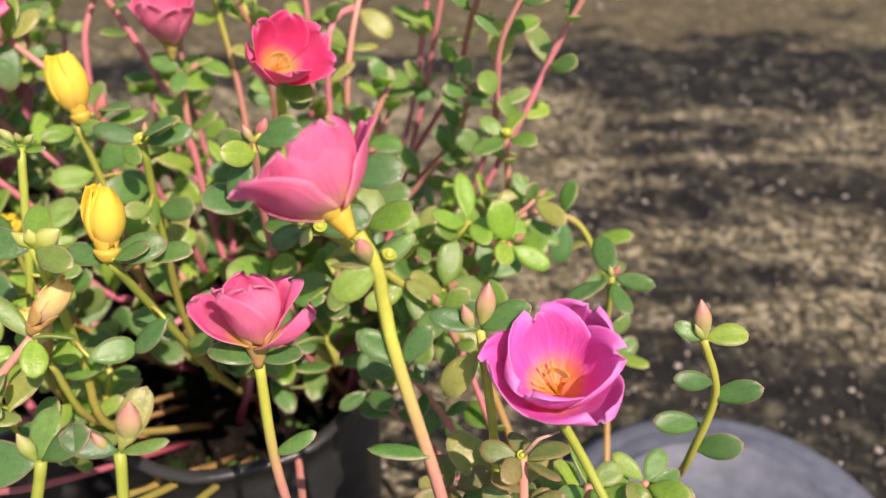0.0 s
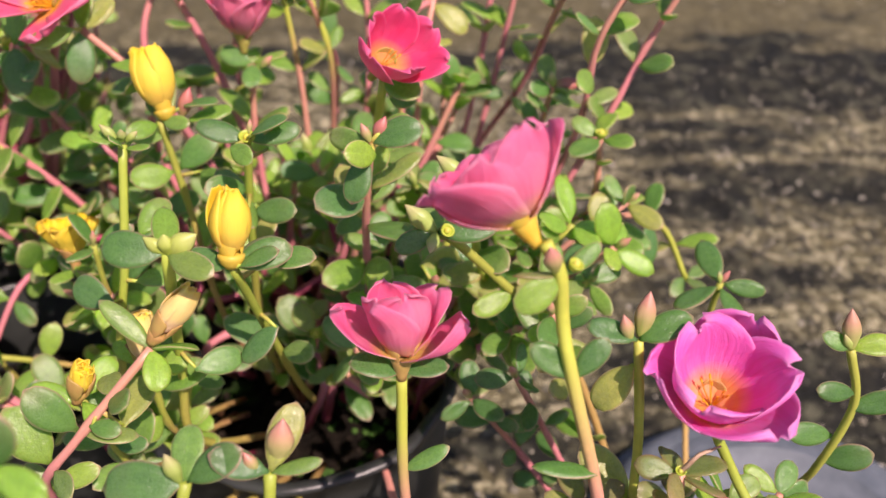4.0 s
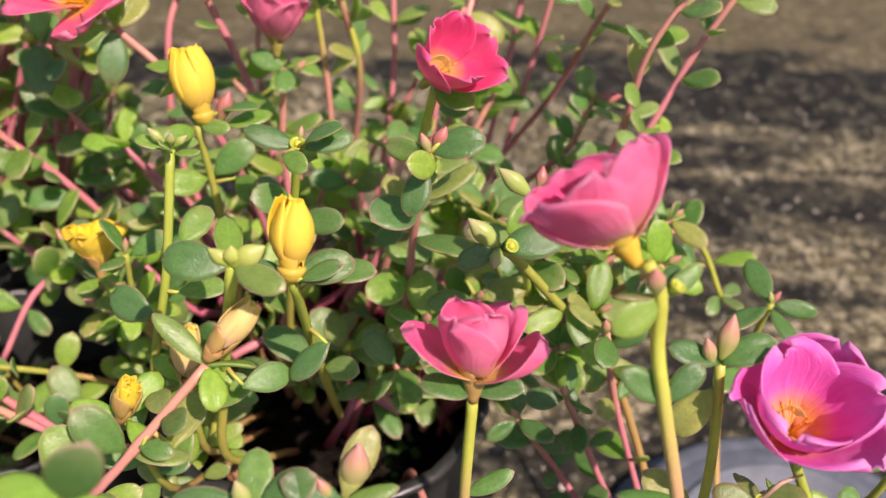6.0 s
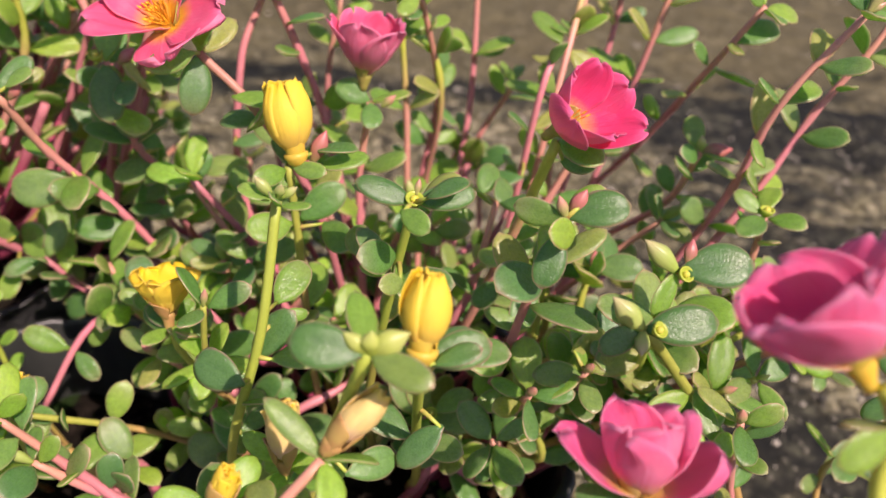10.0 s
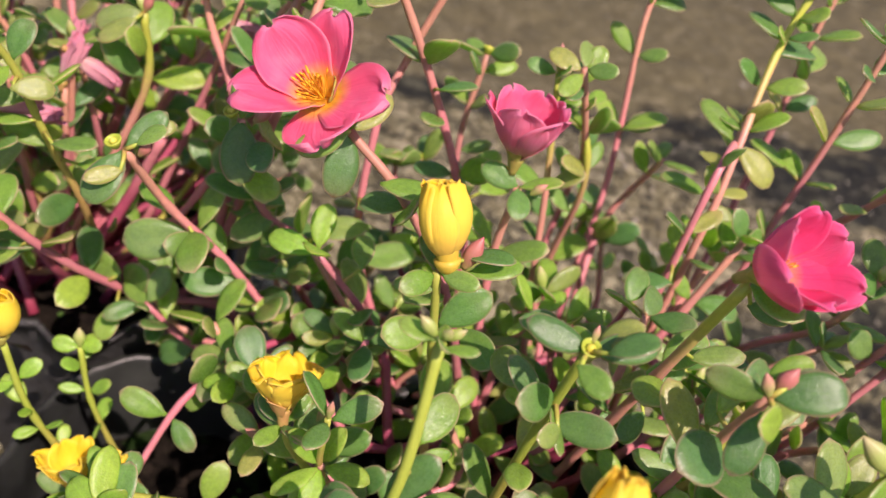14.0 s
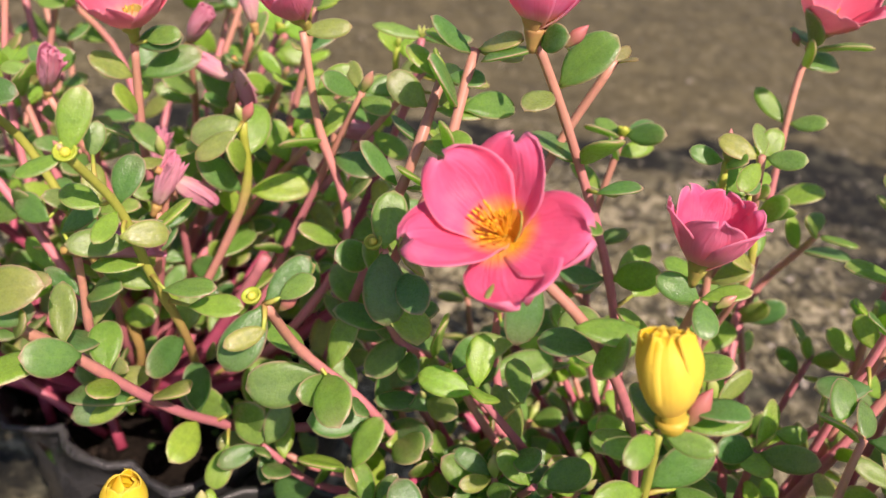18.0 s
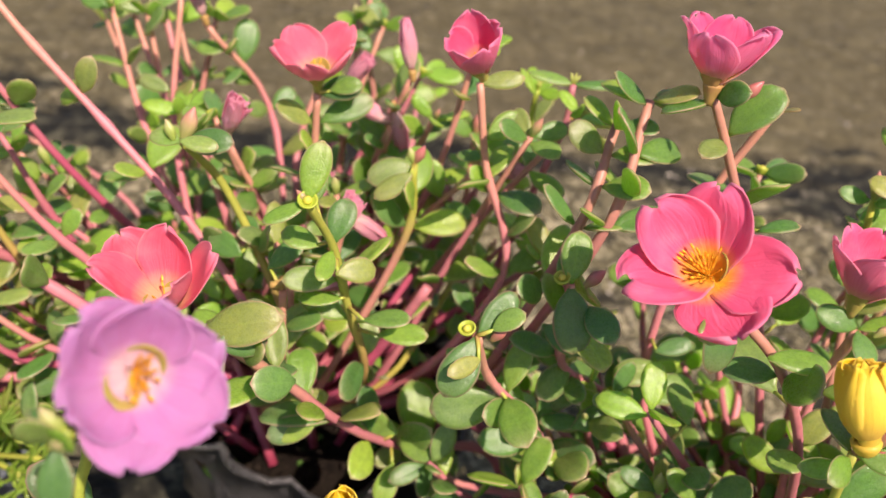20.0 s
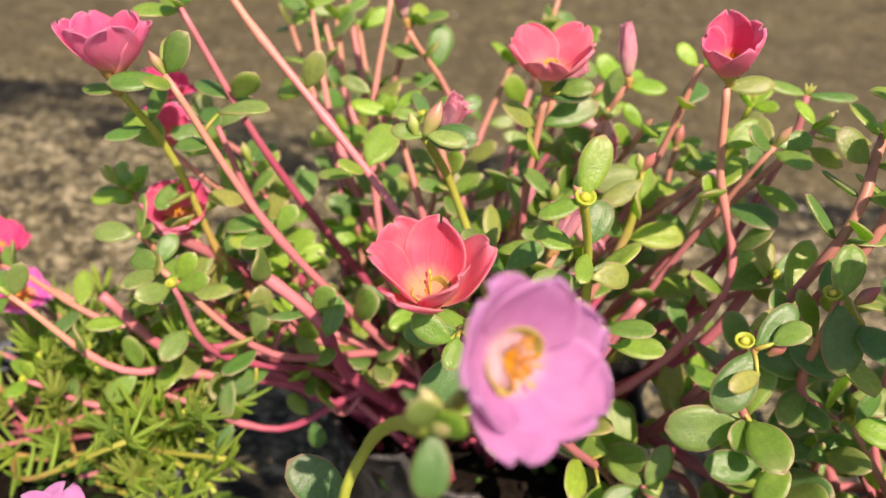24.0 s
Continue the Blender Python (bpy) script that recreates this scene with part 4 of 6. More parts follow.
# smaller pink flower
st, p, d = shoot(pl, [(-44, 160, 80), (-42.1, 148, 101.7), (-36.3, 121.9, 109.8), (-34.5, 106.8, 133), (-35.7, 106.7, 154.4), (-36, 110.6, 178.9)], (1.1, 1.1), M_STEM_TWO, 0)
leaf(st, V((-35.7, 106.7, 154.1)), (0.85, 0.1, 0.45), 0.95, M_LEAF, (-0.3, -0.3, 0.9), 7)
leaf(st, p, (-0.95, 0.05, 0.12), 0.85, M_LEAF_DARK, (0, 0, 1))
leaf(st, p, (0.95, 0.1, 0.15), 0.7, M_LEAF_DARK, (0, 0, 1))
leaf(st, p, (0.1, 0.9, 0.15), 0.7, M_LEAF_DARK, (0, 0, 1))
flower(pl, (-36, 111.6, 181.9), (0.0, 0.34, 0.93), M_PINK, 14.6, 7.9, 6, 66, 10, -0.25, 1.25, 22, True, 12, label="half-open pink flower", sep_mat=M_SEPAL, base_r=2.1, leans=(34, 0, -6, 34, -4, -8))

# arching stem with pale pointed pods
BLACK, pl = pl, plant("purslane", (32, 98, 38), "tall purslane with a large pink flower on a bare pink stem", "plant", "purslane plants")
TALL = pl
st, p, d = shoot(pl, [(36, 104, 38), (32, 124, 70), (18, 146, 112), (4, 155, 142), (-10, 153, 160), (-24, 148, 179), (-29, 143, 186)], (1.15, 1.1), M_STEM_GREEN, 0)
bud(st, p, (-0.75, 0.25, 0.65), 9.0, 2.6, M_BUD_GREEN)
bud(st, p, (-0.2, -0.8, -0.1), 6.0, 2.6, M_BUD_GREEN)
seed_cup(st, p + V((2, -1, 1)), (0.3, -0.4, 0.8), 0.75)
leaf(st, p, (0.95, 0.1, 0.10), 1.12, M_LEAF_DARK, (0.1, -0.55, 0.8), 2)
leaf(st, p, (-0.75, -0.3, -0.1), 0.8, M_LEAF_DARK, (0.1, -0.6, 0.7), 3)
leaf(st, V((-9, 153, 160)), (0.35, -0.6, -0.4), 1.0, M_LEAF)
leaf(st, V((-9, 153, 160)), (-0.6, -0.3, -0.2), 1.0, M_LEAF)
leaf(st, V((3, 155, 144)), (-0.25, -0.35, -0.75), 0.95, M_LEAF, (-0.1, -0.85, 0.5), 2)
leaf(st, V((4, 155, 142)), (0.72, -0.25, -0.45), 1.15, M_LEAF, (0.2, -0.7, 0.65), 7)
pl = BLACK
st, p, d = shoot(pl, [(-36, 196, 80), (-12, 182, 120), (-18, 162, 165), (-22, 153, 192)], (1.0, 0.95), M_STEM_LIME, 15, 0.9, (0.4, 0.8))
bud(st, p, (-0.75, 0.25, 0.55), 9.0, 2.4, M_BUD_GREEN)
bud(st, p + V((2, 1, 1)), (0.1, 0.5, 0.85), 5.0, 2.8, M_BUD_RED)
bud(st, p + V((3, 0, 0)), (0.6, 0.1, 0.7), 3.6, 2.4, M_BUD_RED)
seed_cup(st, p + V((1, -1, 0)), (0.2, -0.5, 0.8), 0.75)
leaf(st, p, (0.95, 0.05, 0.2), 1.15, M_LEAF_DARK, (0.1, -0.5, 0.8), 0)
leaf(st, p, (-0.4, -0.5, -0.5), 0.8, M_LEAF)

# leafy shoots behind the pink flowers
for tip in ((7, 172, 165), (18, 168, 161), (1, 160, 152), (12, 165, 152), (-28, 165, 151), (-41, 160, 148), (-8, 155, 144), (-18, 175, 149), (26, 190, 159), (-48, 155, 137)):
    st, p, d = shoot(pl, [(-38 + rnd.gauss(0, 4), 188 + rnd.gauss(0, 4), 80), ((tip[0] - 38) / 2 + rnd.gauss(0, 3), (tip[1] + 190) / 2, 92 + (tip[2] - 80) * 0.35), tip], (1.1, 0.85), rnd.choice((M_STEM_PINK, M_STEM_PINK, M_STEM_GREEN)), 15, 0.85, (0.45, 0.95))
    whorl(st, p, d, 4, 0.85, rnd.choice((M_LEAF, M_LEAF, M_LEAF_YOUNG)), 0.25)
    if rnd.random() < 0.5:
        bud(st, p, d, rnd.uniform(3.5, 6.0), 2.5, rnd.choice((M_BUD, M_BUD_RED, M_BUD_GREEN)))
# pink buds among leaves
st, p, d = shoot(pl, [(-54, 200, 80), (-46, 178, 130), (-45, 166, 170), (-43, 160, 197)], (1.0, 0.95), M_STEM_PINK, 18, 1.0, (0.5, 0.85))
bud(st, p, (-0.4, 0.2, 0.85), 5.0, 2.4, M_BUD)
bud(st, p + V((1, 1, 0)), (0.35, 0.2, 0.85), 6.0, 3.0, M_BUD_RED)
leaf(st, p, (0.95, 0.1, 0.3), 1.05, M_LEAF_DARK, (0.0, -0.5, 0.8))
leaf(st, p + V((-1, -2, -1)), (-0.2, -0.55, -0.7), 1.0, M_LEAF_DARK, (-0.15, -0.8, 0.5))
leaf(st, p, (-0.7, 0.3, -0.1), 0.9, M_LEAF)

# bud near the pot's lip
st, p, d = shoot(pl, [(-60, 160, 80), (-66, 112, 120), (-60, 88, 155), (-58, 91, 176)], (1.15, 1.1), M_STEM_LIME, 0)
bud(st, p + V((1, 2, 0)), (0.15, 0.3, 0.9), 9.0, 2.9, M_BUD)
bud(st, p + V((-2, 0, 0)), (-0.4, 0.2, 0.8), 5.0, 2.6, M_BUD)
leaf(st, p, (0.3, 0.7, 0.65), 1.0, M_LEAF, (0.1, -0.7, 0.6))
leaf(st, p, (0.95, 0.1, 0.15), 0.8, M_LEAF, (-0.2, -0.2, 0.9), 7)
leaf(st, p, (-0.9, 0.0, 0.4), 0.9, M_LEAF_DARK, (0.5, -0.4, 0.7))
st, p, d = shoot(pl, [(-66, 160, 80), (-84, 112, 120), (-77, 86, 155), (-72, 90, 175)], (1.15, 1.1), M_STEM_LIME, 0)
bud(st, p + V((-1, 0, 0)), (-0.2, 0.1, 0.9), 7.0, 2.4, M_BUD_GREEN)
leaf(st, p, (-0.95, 0.0, -0.2), 1.15, M_LEAF_DARK, (0.1, -0.5, 0.8))
leaf(st, p, (0.75, 0.2, 0.5), 1.0, M_LEAF_DARK, (-0.6, -0.5, 0.6))
leaf(st, p, (0.0, 0.9, 0.3), 0.8, M_LEAF)

# shoot close in front
st, p, d = shoot(pl, [(-70, 158, 80), (-104, 100, 130), (-101, 76, 172), (-92, 76, 199)], (1.1, 1.0), M_STEM_LIME, 0)
leaf(st, p, (0.35, 0.1, 0.9), 1.1, M_LEAF_DARK, (0.1, -0.9, 0.3), 1)
leaf(st, p, (0.8, -0.3, -0.1), 0.85, M_LEAF_YOUNG, (-0.2, -0.5, 0.8))
leaf(st, p, (-0.9, -0.1, 0.3), 0.7, M_LEAF_YOUNG)

# ---------------------------------------------------------------- tall pink purslane in the small pot
pl = TALL
# large pink flower
st, p, d = shoot(pl, [(30, 98, 38), (22.1, 98.1, 69.9), (10.3, 93.2, 119.7), (2.4, 88.4, 149.5), (-1.4, 90.6, 169.3), (-7.8, 97.8, 192), (-9.9, 102, 200.8), (-11.1, 103.8, 209.5), (-13.9, 105.5, 214.7)], (1.25, 1.2), M_STEM_TWO, 0)
node = V((-10.9, 103.9, 209.3))
leaf(st, node, (0.80, 0.35, 0.45), 0.72, M_LEAF, (-0.2, -0.75, 0.55), 7)
leaf(st, node, (-0.98, 0.0, 0.02), 0.62, M_LEAF_RED, (0.0, 0.4, 0.9), 7)
leaf(st, node, (-0.72, -0.25, -0.45), 0.72, M_LEAF, (0.0, -0.85, 0.5), 2)
leaf(st, node, (0.55, 0.75, 0.1), 0.6, M_LEAF_DARK)
bud(st, node + V((-1.2, -0.6, 1.2)), (-0.25, -0.05, 0.95), 5.6, 3.0, M_BUD)
seed_cup(st, node + V((1.8, 0.2, 1.6)), (0.35, -0.1, 0.9), 0.62)
leaf(st, V((-7.4, 98.2, 191.5)), (-0.75, 0.3, 0.60), 0.78, M_LEAF_DARK, (0.2, -0.7, 0.5), 3)
leaf(st, V((-7.4, 98.2, 191.5)), (0.6, 0.4, 0.70), 0.72, M_LEAF_DARK, (-0.3, -0.7, 0.5), 4)
leaf(st, V((-1.9, 91.1, 174.7)), (-0.95, 0.1, 0.12), 1.0, M_LEAF, (0, 0.25, 0.95), 7)
flower(pl, (-17.2, 108.4, 216.4), (-0.55, 0.45, 0.72), M_PINK, 16.9, 10.6, 6, 86, 26, 0.45, 1.0, 21, True, 10, label="large half-open pink flower seen from its side", sep_mat=M_YOLK, base_r=2.2, leans=(0, -6, 0, -4, -6, -8))

# paired buds
st, p, d = shoot(pl, [(34, 98, 38), (26, 98, 80), (14, 103, 130), (10, 106, 165), (7, 111, 187)], (1.0, 0.95), M_STEM_GREEN, 30, 0.9, (0.6, 0.8))
bud(st, p + V((0.5, 1, 0)), (0.12, 0.35, 0.9), 9.0, 2.4, M_BUD)
bud(st, p + V((-1.5, 0, 0)), (-0.3, 0.3, 0.85), 5.5, 2.6, M_BUD)
leaf(st, p, (-0.9, 0.2, 0.25), 0.9, M_LEAF_DARK, (0.1, -0.3, 0.9))
leaf(st, p, (0.9, 0.2, 0.3), 0.85, M_LEAF, (-0.1, -0.3, 0.9))
leaf(st, V((7, 110, 182)), (-0.5, -0.3, -0.75), 1.0, M_LEAF, (-0.6, -0.6, 0.4))

# ---------------------------------------------------------------- magenta purslane in the pale pot
pl = plant("purslane", (42, 98, 40), "small purslane with a magenta flower and reddish leaves", "plant", "purslane plants")
st, p, d = shoot(pl, [(44, 100, 42), (46.1, 111.4, 110.8), (36.3, 92.5, 147), (28.6, 99.5, 160.4), (22.8, 102.3, 171)], (1.0, 1.0), M_STEM_LIME, 0)
flower(pl, (22.0, 106, 174.2), (-0.10, -0.22, 0.96), M_MAGENTA, 20.3, 11.6, 6, 68, 17, 0.95, 1.0, 31, True, 12, leans=(8, -10, 4, -10, 6, -6), label="magenta cup-shaped flower", sep_mat=M_SEPAL, base_r=2.0)
st, p, d = shoot(pl, [(40, 100, 42), (34, 118, 105), (18, 92, 145), (15, 96, 168)], (1.1, 1.0), M_STEM_PINK, 9, 0.7, (0.35, 0.95), M_LEAF_RED)
whorl(st, p, d, 5, 0.62, M_LEAF_RED, 0.0)
seed_cup(st, p, (0, -0.2, 1), 0.5)
husk = child("husk", tube("husk", [(0, 0, 0), (0.003, 0.001, 0.004), (0.007, 0.002, 0.005)], lambda s: (0.6 - 0.4 * s) * MM, M_DRY, 6), st, Matrix.Translation(p), "dry brown husk")
for pts in ([(42, 100, 42), (40, 120, 95), (30, 104, 130), (31, 103, 148)], [(46, 102, 42), (48, 124, 90), (42, 108, 125), (44, 106, 145)], [(36, 100, 42), (24, 118, 90), (6, 102, 125), (2, 104, 146)],
            [(38, 104, 42), (30, 128, 85), (22, 110, 120), (24, 110, 138)]):
    st, p, d = shoot(pl, pts, (0.9, 0.8), M_STEM_PINK, 9, 0.75, (0.4, 0.95), rnd.choice((M_LEAF_RED, M_LEAF)))
    whorl(st, p, d, 4, 0.75, rnd.choice((M_LEAF_RED, M_LEAF)))
for tip in ((-1, 145, 160), (-9, 138, 146), (-19, 140, 136)):
    st, p, d = shoot(pl, [(38, 104, 42), (34, 116, 62), ((tip[0] + 20) / 2, tip[1] + 2, tip[2] - 34), tip], (0.95, 0.8), rnd.choice((M_STEM_PINK, M_STEM_RED)), 14, 0.66, (0.5, 0.96), rnd.choice((M_LEAF_DARK, M_LEAF, M_LEAF)))
    whorl(st, p, d, 3, 0.7, rnd.choice((M_LEAF_DARK, M_LEAF)), 0.3)
    bud(st, p, d, rnd.uniform(3.5, 6.0), 2.5, M_BUD)
st, p, d = shoot(pl, [(50, 102, 42), (58, 124, 105), (56, 115, 140), (58, 116, 162), (53, 118, 177)], (0.95, 0.9), M_STEM_GREEN, 0)
bud(st, p, (-0.15, 0.35, 0.92), 9.0, 2.3, M_BUD)
bud(st, p, (-0.5, 0.1, 0.8), 4.5, 2.4, M_BUD_GREEN)
leaf(st, p, (0.9, 0.1, 0.05), 0.8, M_LEAF, (0, -0.3, 0.9))
leaf(st, p, (-0.8, 0.3, 0.3), 0.6, M_LEAF)
for z, dx, s in ((166, -1, 0.75), (161, 1, 0.9), (152, -1, 0.95), (143, 1, 0.95)):
    leaf(st, V((57, 116, z)), (0.8 * dx, -0.1, 0.45 if dx > 0 else 0.2), s, M_LEAF_DARK, (0.0, -0.7, 0.6))
st, p, d = shoot(pl, [(48, 108, 42), (52, 172, 95), (46, 164, 130), (43, 158, 158)], (0.9, 0.85), M_STEM_GREEN, 20, 0.8, (0.4, 0.8))
whorl(st, p, d, 4, 0.85, M_LEAF_DARK, 0.05, 0.3)
bud(st, p, (0.5, 0.3, 0.7), 4.0, 2.2, M_BUD_RED)
bud(st, p, (-0.2, 0.3, 0.9), 3.4, 2.4, M_BUD_GREEN)

# ---------------------------------------------------------------- rose purslane at the back of the black pot
pl = plant("purslane", (-64, 214, 80), "sprawling purslane with rose flowers on pink stems", "plant", "purslane plants")
st, p, d = shoot(pl, [(-60, 206, 80), (-52.7, 200.7, 121), (-45.7, 194.7, 160.5), (-40.8, 187.4, 197.3)], (1.25, 1.15), M_STEM_TWO, 20, 1.0, (0.45, 0.85))
leaf(st, p, (0.6, -0.45, -0.1), 0.95, M_LEAF, (0.1, -0.6, 0.7))
flower(pl, (-41.8, 185.4, 201.3), (0.46, -0.42, 0.78), M_ROSE, 16.9, 7, 6, 68, 12, 0.7, 0.5, 41, True, 5, label="rose-red cup-shaped flower", stam_mat=M_STAMEN_Y, leans=(6, 0, -6, 14, 0))
# pink cup behind the yellow flower
st, p, d = shoot(pl, [(-72, 216, 80), (-79.7, 227.2, 119.1), (-82.4, 232, 152.8), (-80.9, 232.1, 177.3)], (1.15, 1.0), M_STEM_PINK, 17, 1.0, (0.4, 0.8))
bud(st, p + V((3, -2, 0)), (0.7, 0.1, 0.7), 5.0, 2.6, M_BUD)
leaf(st, p, (0.9, 0.1, 0.3), 0.9)
leaf(st, p, (-0.8, 0.3, 0.2), 0.9)
leaf(st, p, (0.1, -0.7, -0.3), 0.8, M_LEAF, (0.1, -0.7, 0.6))
flower(pl, (-82.9, 234.1, 184.3), (0.04, 0.12, 0.98), M_DEEP, 17.5, 7.3, 6, 66, 14, 0.2, 0.5, 42, True, 3, label="pink cup-shaped flower", stam_mat=M_STAMEN_Y, base_r=2.0)
# wide open flower
st, p, d = shoot(pl, [(-78, 216, 80), (-83.7, 214.4, 119.4), (-93.3, 211.1, 158.5), (-106.8, 209.9, 184.4), (-120.2, 213.7, 196.2)], (1.2, 1.05), M_STEM_PINK, 24, 1.0, (0.5, 0.85))
leaf(st, p, (-0.1, -0.4, -0.8), 1.15, M_LEAF_DARK, (0.3, -0.8, 0.4))
leaf(st, p, (0.6, 0.6, 0.4), 1.0)
leaf(st, p, (0.1, 0.7, 0.6), 1.0)
flower(pl, (-125.8, 213.2, 202.6), (-0.48, -0.26, 0.83), M_OPEN, 16.9, 10.0, 5, 70, 56, -0.2, 1.1, 43, True, 34, label="wide-open pink flower with orange stamens", leans=(20, -16, -32, -14, 36))
# tall stem that carries the pink cup over the rest
st, p, d = shoot(pl, [(-70, 220, 80), (-82.3, 238.8, 120), (-92.7, 247.9, 158.1), (-101.2, 252.2, 179.1), (-112.8, 254.6, 203.1), (-121.4, 254.2, 219.2)], (1.2, 1.05), M_STEM_PINK, 20, 1.0, (0.45, 0.9))
whorl(st, p, d, 3, 0.8)
bud(st, p + V((5, -2, 1)), (0.6, 0.1, 0.75), 6.0, 2.6, M_BUD_RED)
flower(pl, (-122.4, 254.2, 222.2), (0.02, 0.20, 0.97), M_PINK, 16, 6.3, 6, 68, 16, 0.1, 0.6, 44, True, 6, label="pink flower seen from its side", sep_mat=M_SEPAL, base_r=2.2)
# cut pink stem crossing it
st, p, d = shoot(pl, [(-86, 225, 80), (-116, 244, 130), (-118, 252, 172), (-113, 260, 190), (-104, 262, 214)], (1.2, 1.0), M_STEM_PINK, 0)
whorl(st, p, d, 3, 0.35, M_LEAF_RED, 0.6)
leaf(st, p, (-0.9, 0.1, 0.1), 0.9)
for pts, tip in (
    ([(-58, 222, 80), (-66, 240, 120), (-70, 254, 160), (-75, 259, 195)], "bud"),
    ([(-56, 226, 80), (-53.4, 259.6, 109.9), (-48.6, 279.8, 151.8), (-50.7, 292.5, 195.6), (-48.6, 297.4, 207.4)], "flower"),
    ([(-46, 220, 80), (-38, 234, 130), (-35, 238, 186), (-24, 262, 188), (-20, 272, 210)], "leaves"),
    ([(-44, 214, 80), (-34, 236, 130), (-30, 243, 176), (-22, 268, 206), (-16, 276, 225)], "bud"),
    ([(-70, 226, 80), (-88, 262, 120), (-95, 276, 155), (-92, 285, 184)], "node"),
    ([(-30, 214, 80), (2, 222, 120), (15, 217, 165), (16, 211, 197), (28, 212, 222)], "bud"),
    ([(-30, 210, 80), (0, 212, 120), (22, 218, 164), (33, 224, 189), (42, 226, 209), (48, 230, 224)], "bud"),
    ([(-34, 218, 80), (-12, 238, 125), (4, 228, 155), (8, 225, 175)], "redbud"),
    ([(-40, 222, 80), (-14, 262, 120), (4, 258, 158), (9, 240, 192), (16, 236, 212)], "leaves"),
    ([(-36, 224, 80), (-14, 270, 130), (-6, 286, 175), (-4, 293, 206), (-1, 296, 222)], "bud"),
    ([(-30, 220, 80), (-10, 254, 140), (0, 264, 190), (4, 268, 216)], "leaves"),
    ([(-32, 206, 80), (6, 196, 120), (18, 198, 150), (18, 200, 174)], "node"),
    ([(-36, 200, 80), (-4, 186, 130), (20, 190, 152), (40, 199, 144), (50, 192, 128)], "leaves"),
    ([(-60, 230, 80), (-62, 262, 120), (-60, 258, 164), (-66, 262, 186)], "leaves"),
    ([(-70, 230, 80), (-64, 268, 115), (-60, 276, 150), (-62, 262, 172), (-70, 254, 200)], "leaves"),
):
    st, p, d = shoot(pl, pts, (1.15, 0.85), rnd.choice((M_STEM_PINK, M_STEM_PINK, M_STEM_TWO)), rnd.uniform(15, 21), 0.82, (0.4, 0.97))
    if tip == "bud":
        bud(st, p, d + Vector((0, 0.2, 0.3)), 7.5, 2.0, M_BUD)
        bud(st, p, d + Vector((0.6, 0, 0)), 4.5, 2.2, M_BUD)
        whorl(st, p, d, 3, 0.68)
    elif tip == "redbud":
        bud(st, p, (0.85, 0.1, 0.1), 9.0, 2.6, M_BUD_RED)
        bud(st, p, (-0.2, 0.1, 0.9), 5.0, 2.6, M_BUD_GREEN)
        whorl(st, p, d, 3, 0.8)
    elif tip == "node":
        seed_cup(st, p, d, 0.9)
        whorl(st, p, d, 4, 0.8)
    elif tip == "leaves":
        whorl(st, p, d, 4, 0.7)
    else:
        whorl(st, p, d, 3, 0.9)
        bud(st, p + V((-4, -1, 0)), (-0.6, 0, 0.8), 4.5, 2.4, M_BUD_RED)
        flower(pl, (-48.6, 297.4, 210.4), (0.12, -0.1, 0.97), M_CORAL, 17.1, 7.1, 5, 68, 26, 0.5, 0.5, 45, True, 6, label="coral-pink cup-shaped flower", sep_mat=M_SEPAL)

# stems that lean left over the bags
st, p, d = shoot(pl, [(-84, 222, 80), (-112, 240, 116), (-129, 241, 138), (-143, 237, 152), (-147, 230, 183)], (1.25, 1.0), M_STEM_PINK, 13, 1.0, (0.3, 0.9))
seed_cup(st, p + V((-2, 0, 1)), (-0.2, -0.2, 0.9), 0.9)
bud(st, p + V((3, 0, 0)), (0.6, 0.2, 0.6), 6.0, 2.8, M_BUD_RED)
leaf(st, p, (0.1, -0.45, -0.7), 1.3, M_LEAF_DARK, (0.1, -0.8, 0.5), 2)
leaf(st, p, (0.0, 0.6, 0.7), 1.0, M_LEAF, (0.1, -0.7, 0.6))
st, p, d = shoot(pl, [(-90, 220, 80), (-132, 230, 114), (-150, 228, 140), (-162, 222, 160), (-167, 212, 182)], (1.25, 1.0), M_STEM_PINK, 13, 1.0, (0.3, 0.85))
seed_cup(st, p + V((-2, 0, 1)), (-0.2, -0.2, 0.9), 0.9)
bud(st, p + V((3, 0, -1)), (0.5, 0.1, 0.7), 5.0, 2.8, M_BUD_RED)
leaf(st, p, (-0.25, -0.45, -0.55), 1.1, M_LEAF_DARK, (-0.1, -0.8, 0.5), 1)
leaf(st, p, (0.6, 0.5, 0.5), 1.0, M_LEAF_DARK, (0.1, -0.7, 0.6))
st, p, d = shoot(pl, [(-92, 214, 80), (-124, 228, 112), (-135, 222, 119), (-150, 199, 122), (-160, 184, 106)], (1.1, 0.9), M_STEM_RED, 14, 0.8, (0.3, 0.95))
# the long stem of the coral flower
st, p, d = shoot(pl, [(-140, 228, 50), (-152.3, 248.7, 95.9), (-177.7, 241.7, 106.7), (-193.2, 226.9, 130.5), (-209.8, 216.2, 159.3), (-222.4, 209.6, 177.1)], (1.4, 1.1), M_STEM_PINK, 15, 1.15, (0.35, 0.93))
leaf(st, p, (-0.9, -0.1, -0.2), 0.9)
leaf(st, V((-218.3, 211.3, 171.2)), (-0.45, -0.5, -0.6), 1.35, M_LEAF_DARK, (-0.2, -0.7, 0.6))
leaf(st, p, (0.95, 0.05, 0.25), 1.5, M_LEAF, (0.1, -0.5, 0.8))
bud(st, p + V((2, -1, -2)), (0.2, -0.3, 0.8), 4.0, 3.0, M_BUD_GREEN)
